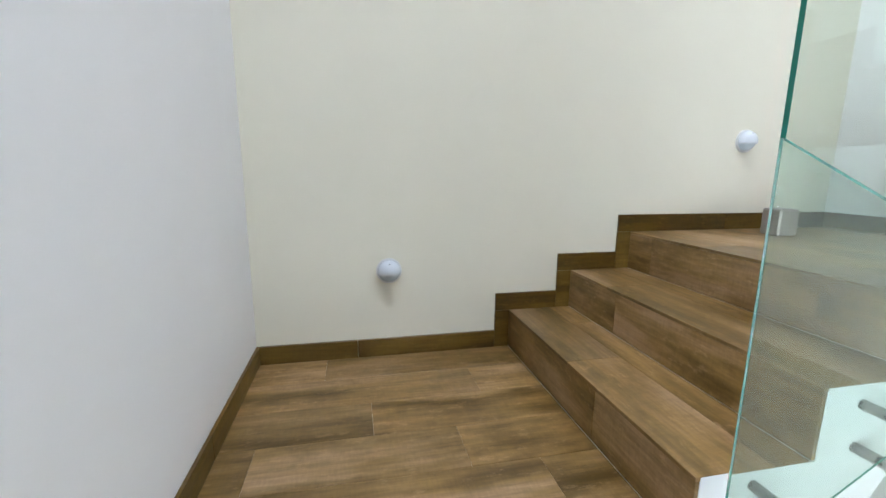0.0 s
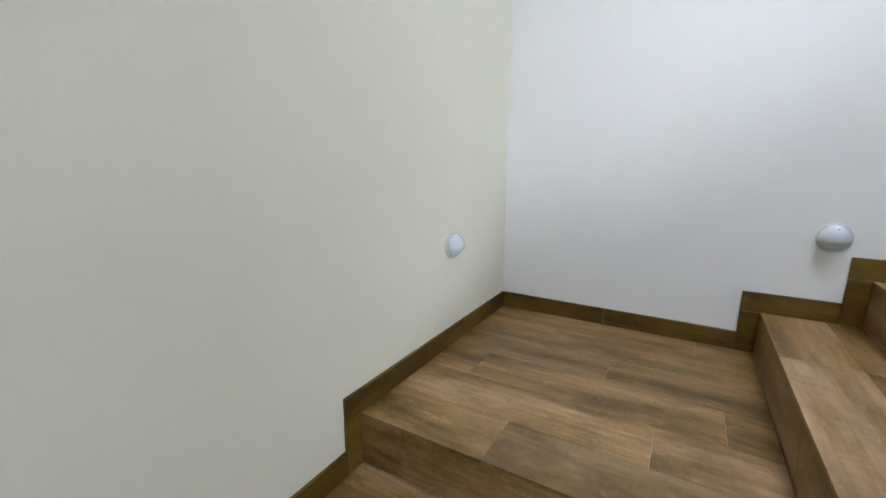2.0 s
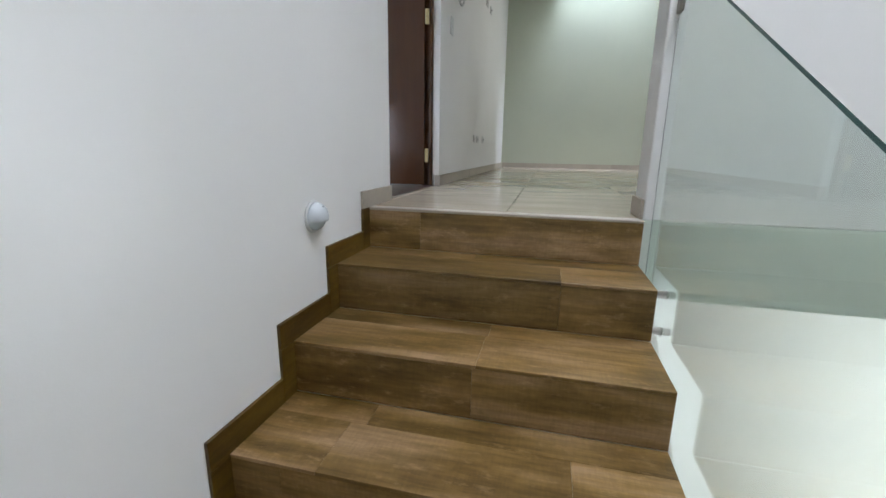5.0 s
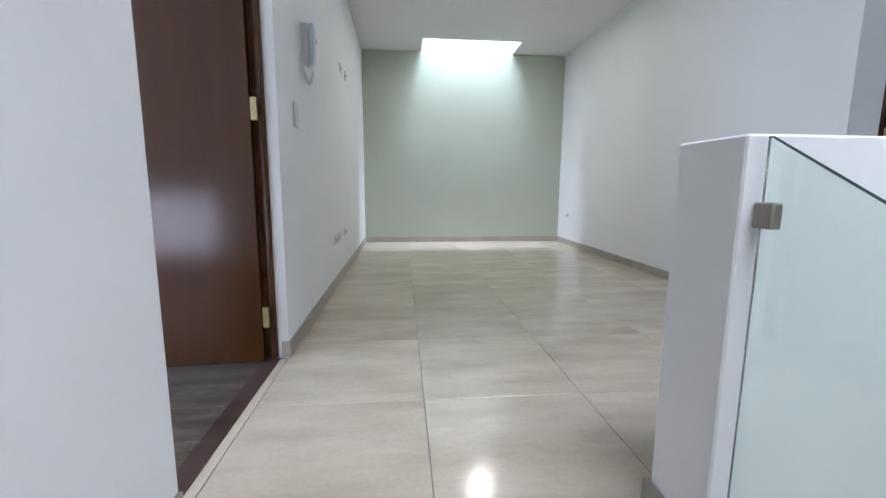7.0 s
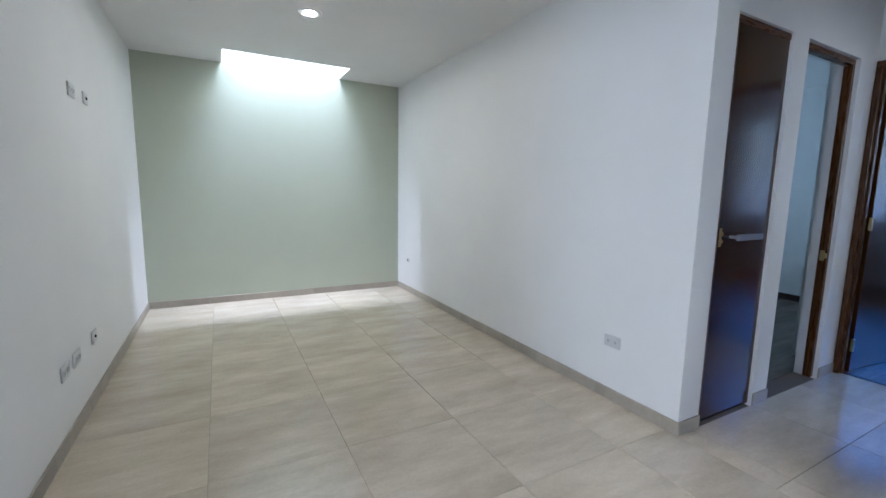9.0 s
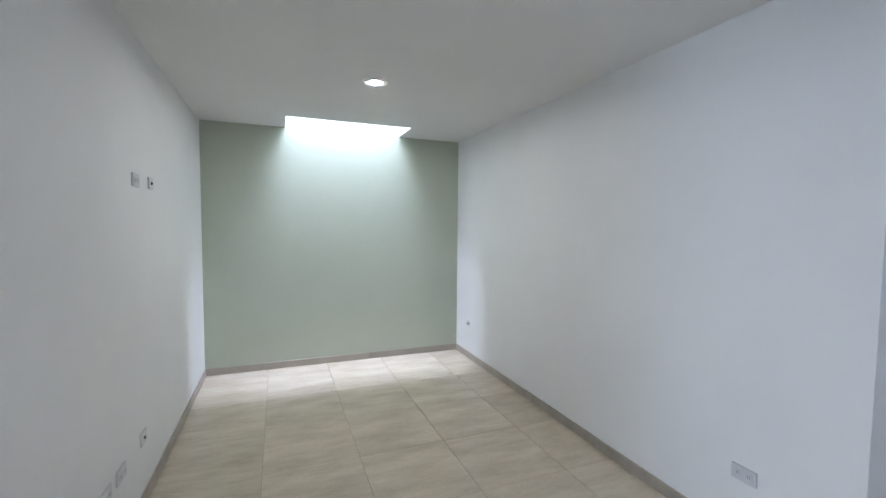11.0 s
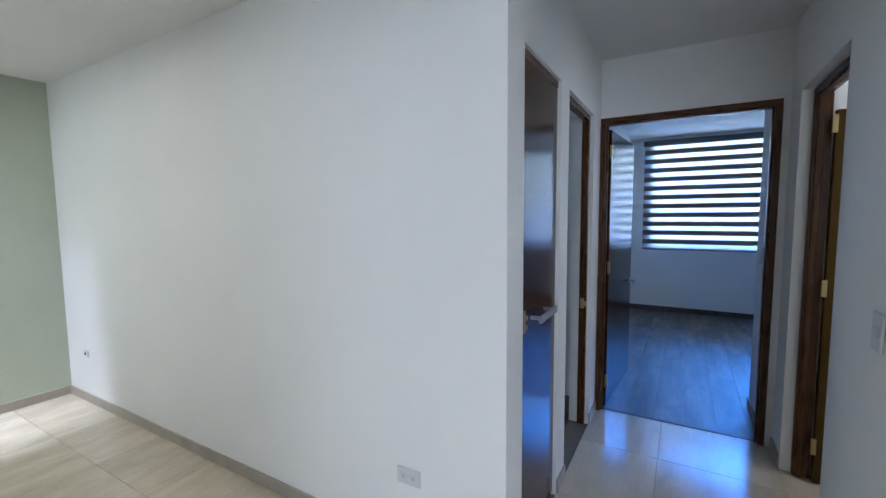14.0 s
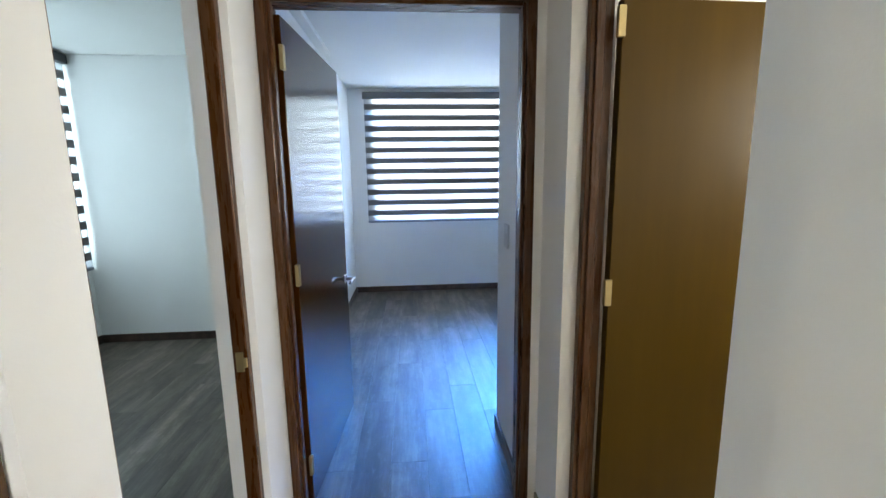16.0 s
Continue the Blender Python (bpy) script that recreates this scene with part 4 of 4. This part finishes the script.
handset = part("handset", prism([(0.004, 0.047), (-0.002, 0.060), (0.003, 0.068), (0.030, 0.079), (0.10, 0.084), (0.18, 0.086), (0.208, 0.080), (0.212, 0.066), (0.210, 0.047), (0.172, 0.0465), (0.158, 0.056), (0.060, 0.056), (0.046, 0.0465)],
                      0, 0.004, 0.060, 0.004), PLASTIC_BLUE, ic, "pale blue handset")
part("call_button", boxes((0.050, 0.122, 0.0845, 0.056, 0.142, 0.0875), bev=0.001), DARK, handset, "small dark button")
cv = bpy.data.curves.new("coiled_cord", "CURVE")
cv.dimensions, cv.bevel_depth, cv.bevel_resolution = "3D", 0.0032, 2
sp = cv.splines.new("POLY")
N = 520
sp.points.add(N)


def cord_line(u):
    """The hanging loop of the cord, in the plane that stands off the wall."""
    return 0.040 * (1 - u) - 0.004 * u - 0.106 * math.sin(math.pi * u) ** 0.55, 0.004 + 0.058 * u


for k in range(N + 1):
    u = k / N
    cy, cz = cord_line(u)
    y2, z2 = cord_line(min(1.0, u + 0.002))
    y1, z1 = cord_line(max(0.0, u - 0.002))
    d = max(1e-6, math.hypot(y2 - y1, z2 - z1))
    a = u * 2 * math.pi * 30
    sp.points[k].co = (0.036 * u - 0.010 * (1 - u) + 0.0072 * math.sin(a), cy + 0.0072 * math.cos(a) * (z2 - z1) / d, cz - 0.0072 * math.cos(a) * (y2 - y1) / d, 1)
cord = new("coiled_cord", cv)
cord.parent = ic
cv.materials.append(CORD)
tagged(cord, "white coiled cord")

# recessed ceiling light
dl = thing("ceiling_light", "round recessed ceiling downlight, lit, with a white rim", "ceiling light", at=(1.362, 6.43, ZC))
rim = lathe([(0.084, 0.0), (0.083, -0.006), (0.070, -0.009), (0.052, -0.004), (0.036, -0.0015), (0.036, -0.0005)], 36)
part("rim", rim, PLASTIC, dl, "white metal rim")
part("diffuser", lathe([(0.033, -0.0045), (0.033, -0.0012)], 32), SPOT, dl, "glowing diffuser disc")

# ---------------------------------------------------------------- skirting of the upper floor
tsk = structure("baseboard_living", boxes((XE - 0.012, 2.956, ZF + 0.0005, XE - 0.0003, 3.149, ZF + 0.075), bev=0.001), TILE_SKIRT, "low beige tile skirting", "baseboard")


def skirting(x0, y0, x1, y1, h=0.073, mat=TILE_SKIRT, parent=tsk, step=0.6):
    """Skirting tiles along one side of a wall; the thin side is 11 mm."""
    along_x = abs(x1 - x0) > abs(y1 - y0)
    lo, hi = (x0, x1) if along_x else (y0, y1)
    n = max(1, round((hi - lo) / step))
    for i in range(n):
        a, b = lo + (hi - lo) * i / n + 0.001, lo + (hi - lo) * (i + 1) / n - 0.001
        if along_x:
            plank(a, y0, ZF + 0.0005, b, y1, ZF + h, mat, parent, 0.001, "skirting_tile")
        else:
            plank(x0, a, ZF + 0.0005, x1, b, ZF + h, mat, parent, 0.001, "skirting_tile")


skirting(0.0003, NU[6] - SW, 0.011, 3.20)
skirting(0.0003, 4.157, 0.011, YG - 0.011)
skirting(-0.03, 4.146, 0.011, 4.1567)
skirting(0.011, YG - 0.011, XL, YG - 0.0003)
skirting(XL - 0.011, YN - 0.011, XL - 0.0003, YG - 0.011)
skirting(XL, YN - 0.011, 2.942, YN - 0.0003)
skirting(3.486, YN - 0.011, 3.650, YN - 0.0003)
skirting(4.345, YN - 0.011, XD - 0.011, YN - 0.0003)
skirting(2.72, YS + 0.0003, 3.553, YS + 0.011)
skirting(4.33, YS + 0.0003, XD - 0.011, YS + 0.011)
skirting(XE, 3.1373, 2.71, 3.149)
bsk = structure("baseboard_bedroom", boxes((XD + T + 0.1, YB - 0.013, ZF + 0.0005, XW - 0.013, YB - 0.0003, ZF + 0.075), bev=0.002), BASE_DARK, "dark brown bedroom baseboard", "baseboard")
skirting(XW - 0.013, 1.0, XW - 0.0003, YB - 0.013, 0.075, BASE_DARK, bsk, 2.4)
skirting(XD + T, 3.2353, 5.20, 3.248, 0.075, BASE_DARK, bsk, 2.4)
skirting(5.2003, 1.0, 5.213, 3.248, 0.075, BASE_DARK, bsk, 2.4)
skirting(XB2 - 0.013, YN + 0.305, XB2 - 0.0003, YB2 - 0.013, 0.075, BASE_DARK, bsk, 2.4)
skirting(XL + 0.14, YB2 - 0.013, XB2, YB2 - 0.0003, 0.075, BASE_DARK, bsk, 2.4)

# ---------------------------------------------------------------- floor pieces
plank(0.0, NU[6] - 0.001, ZF - 0.011, XE, NU[6] + 0.055, ZF, TILE_SKIRT, living_floor, 0.002, "edge_tile")
xs = [0.0, 0.595, 1.195, 1.795, 2.395, XL]
ys = [NU[6] + 0.057, 3.708, 4.315, 4.922, 5.529, 6.136, 6.743, 7.350, 7.957, YG]
for x0, x1 in zip(xs, xs[1:]):
    for y0, y1 in zip(ys, ys[1:]):
        if y0 < 3.0 and x0 > 0.6:
            if x0 < XE:
                plank(x0 + 0.0011, y0 + 0.0011, ZF - 0.0115, XE - 0.012, 3.1365, ZF, TILE, living_floor, 0.0012, "tile")
            plank(x0 + 0.0011, 3.138, ZF - 0.0115, min(x1, 2.718) - 0.0011, y1 - 0.0011, ZF, TILE, living_floor, 0.0012, "tile")
        else:
            plank(x0 + 0.0011, y0 + 0.0011, ZF - 0.0115, x1 - 0.0011, y1 - 0.0011, ZF, TILE, living_floor, 0.0012, "tile")
for x0, x1 in ((XL, 2.90), (2.90, 3.50), (3.50, 4.10), (4.10, XD + 0.04)):
    for y0, y1 in ((YS, 3.80), (3.80, YN)):
        plank(x0 + 0.0011, y0 + 0.0011, ZF - 0.0115, x1 - 0.0011, y1 - 0.0011, ZF, TILE, corridor_floor, 0.0012, "tile")


def boards(x0, x1, y0, y1, parent, w=0.19, length=1.2):
    rb = random.Random(round(x0 * 100))
    y = y0
    while y < y1 - 0.01:
        ye = min(y1, y + w)
        a = x0 - rb.uniform(0, length * 0.9)
        while a < x1:
            b = min(x1, a + length)
            s = max(a, x0)
            if b - s > 0.02:
                plank(s + 0.0004, y + 0.0004, ZF - 0.0095, b - 0.0004, ye - 0.0004, ZF, LAMINATE, parent, 0.0006, "board")
            a += length
        y = ye


boards(XD + 0.075, XW, 1.0, YB, bedroom_floor)
boards(3.63, XB2, YN + 0.1355, YB2, second_floor)
boards(-2.95, -0.1005, 2.0, 5.4, study_floor)
plank(-0.0335, 3.222, ZF - 0.0115, -0.0014, 4.134, ZF, TILE, living_floor, 0.0012, "tile")
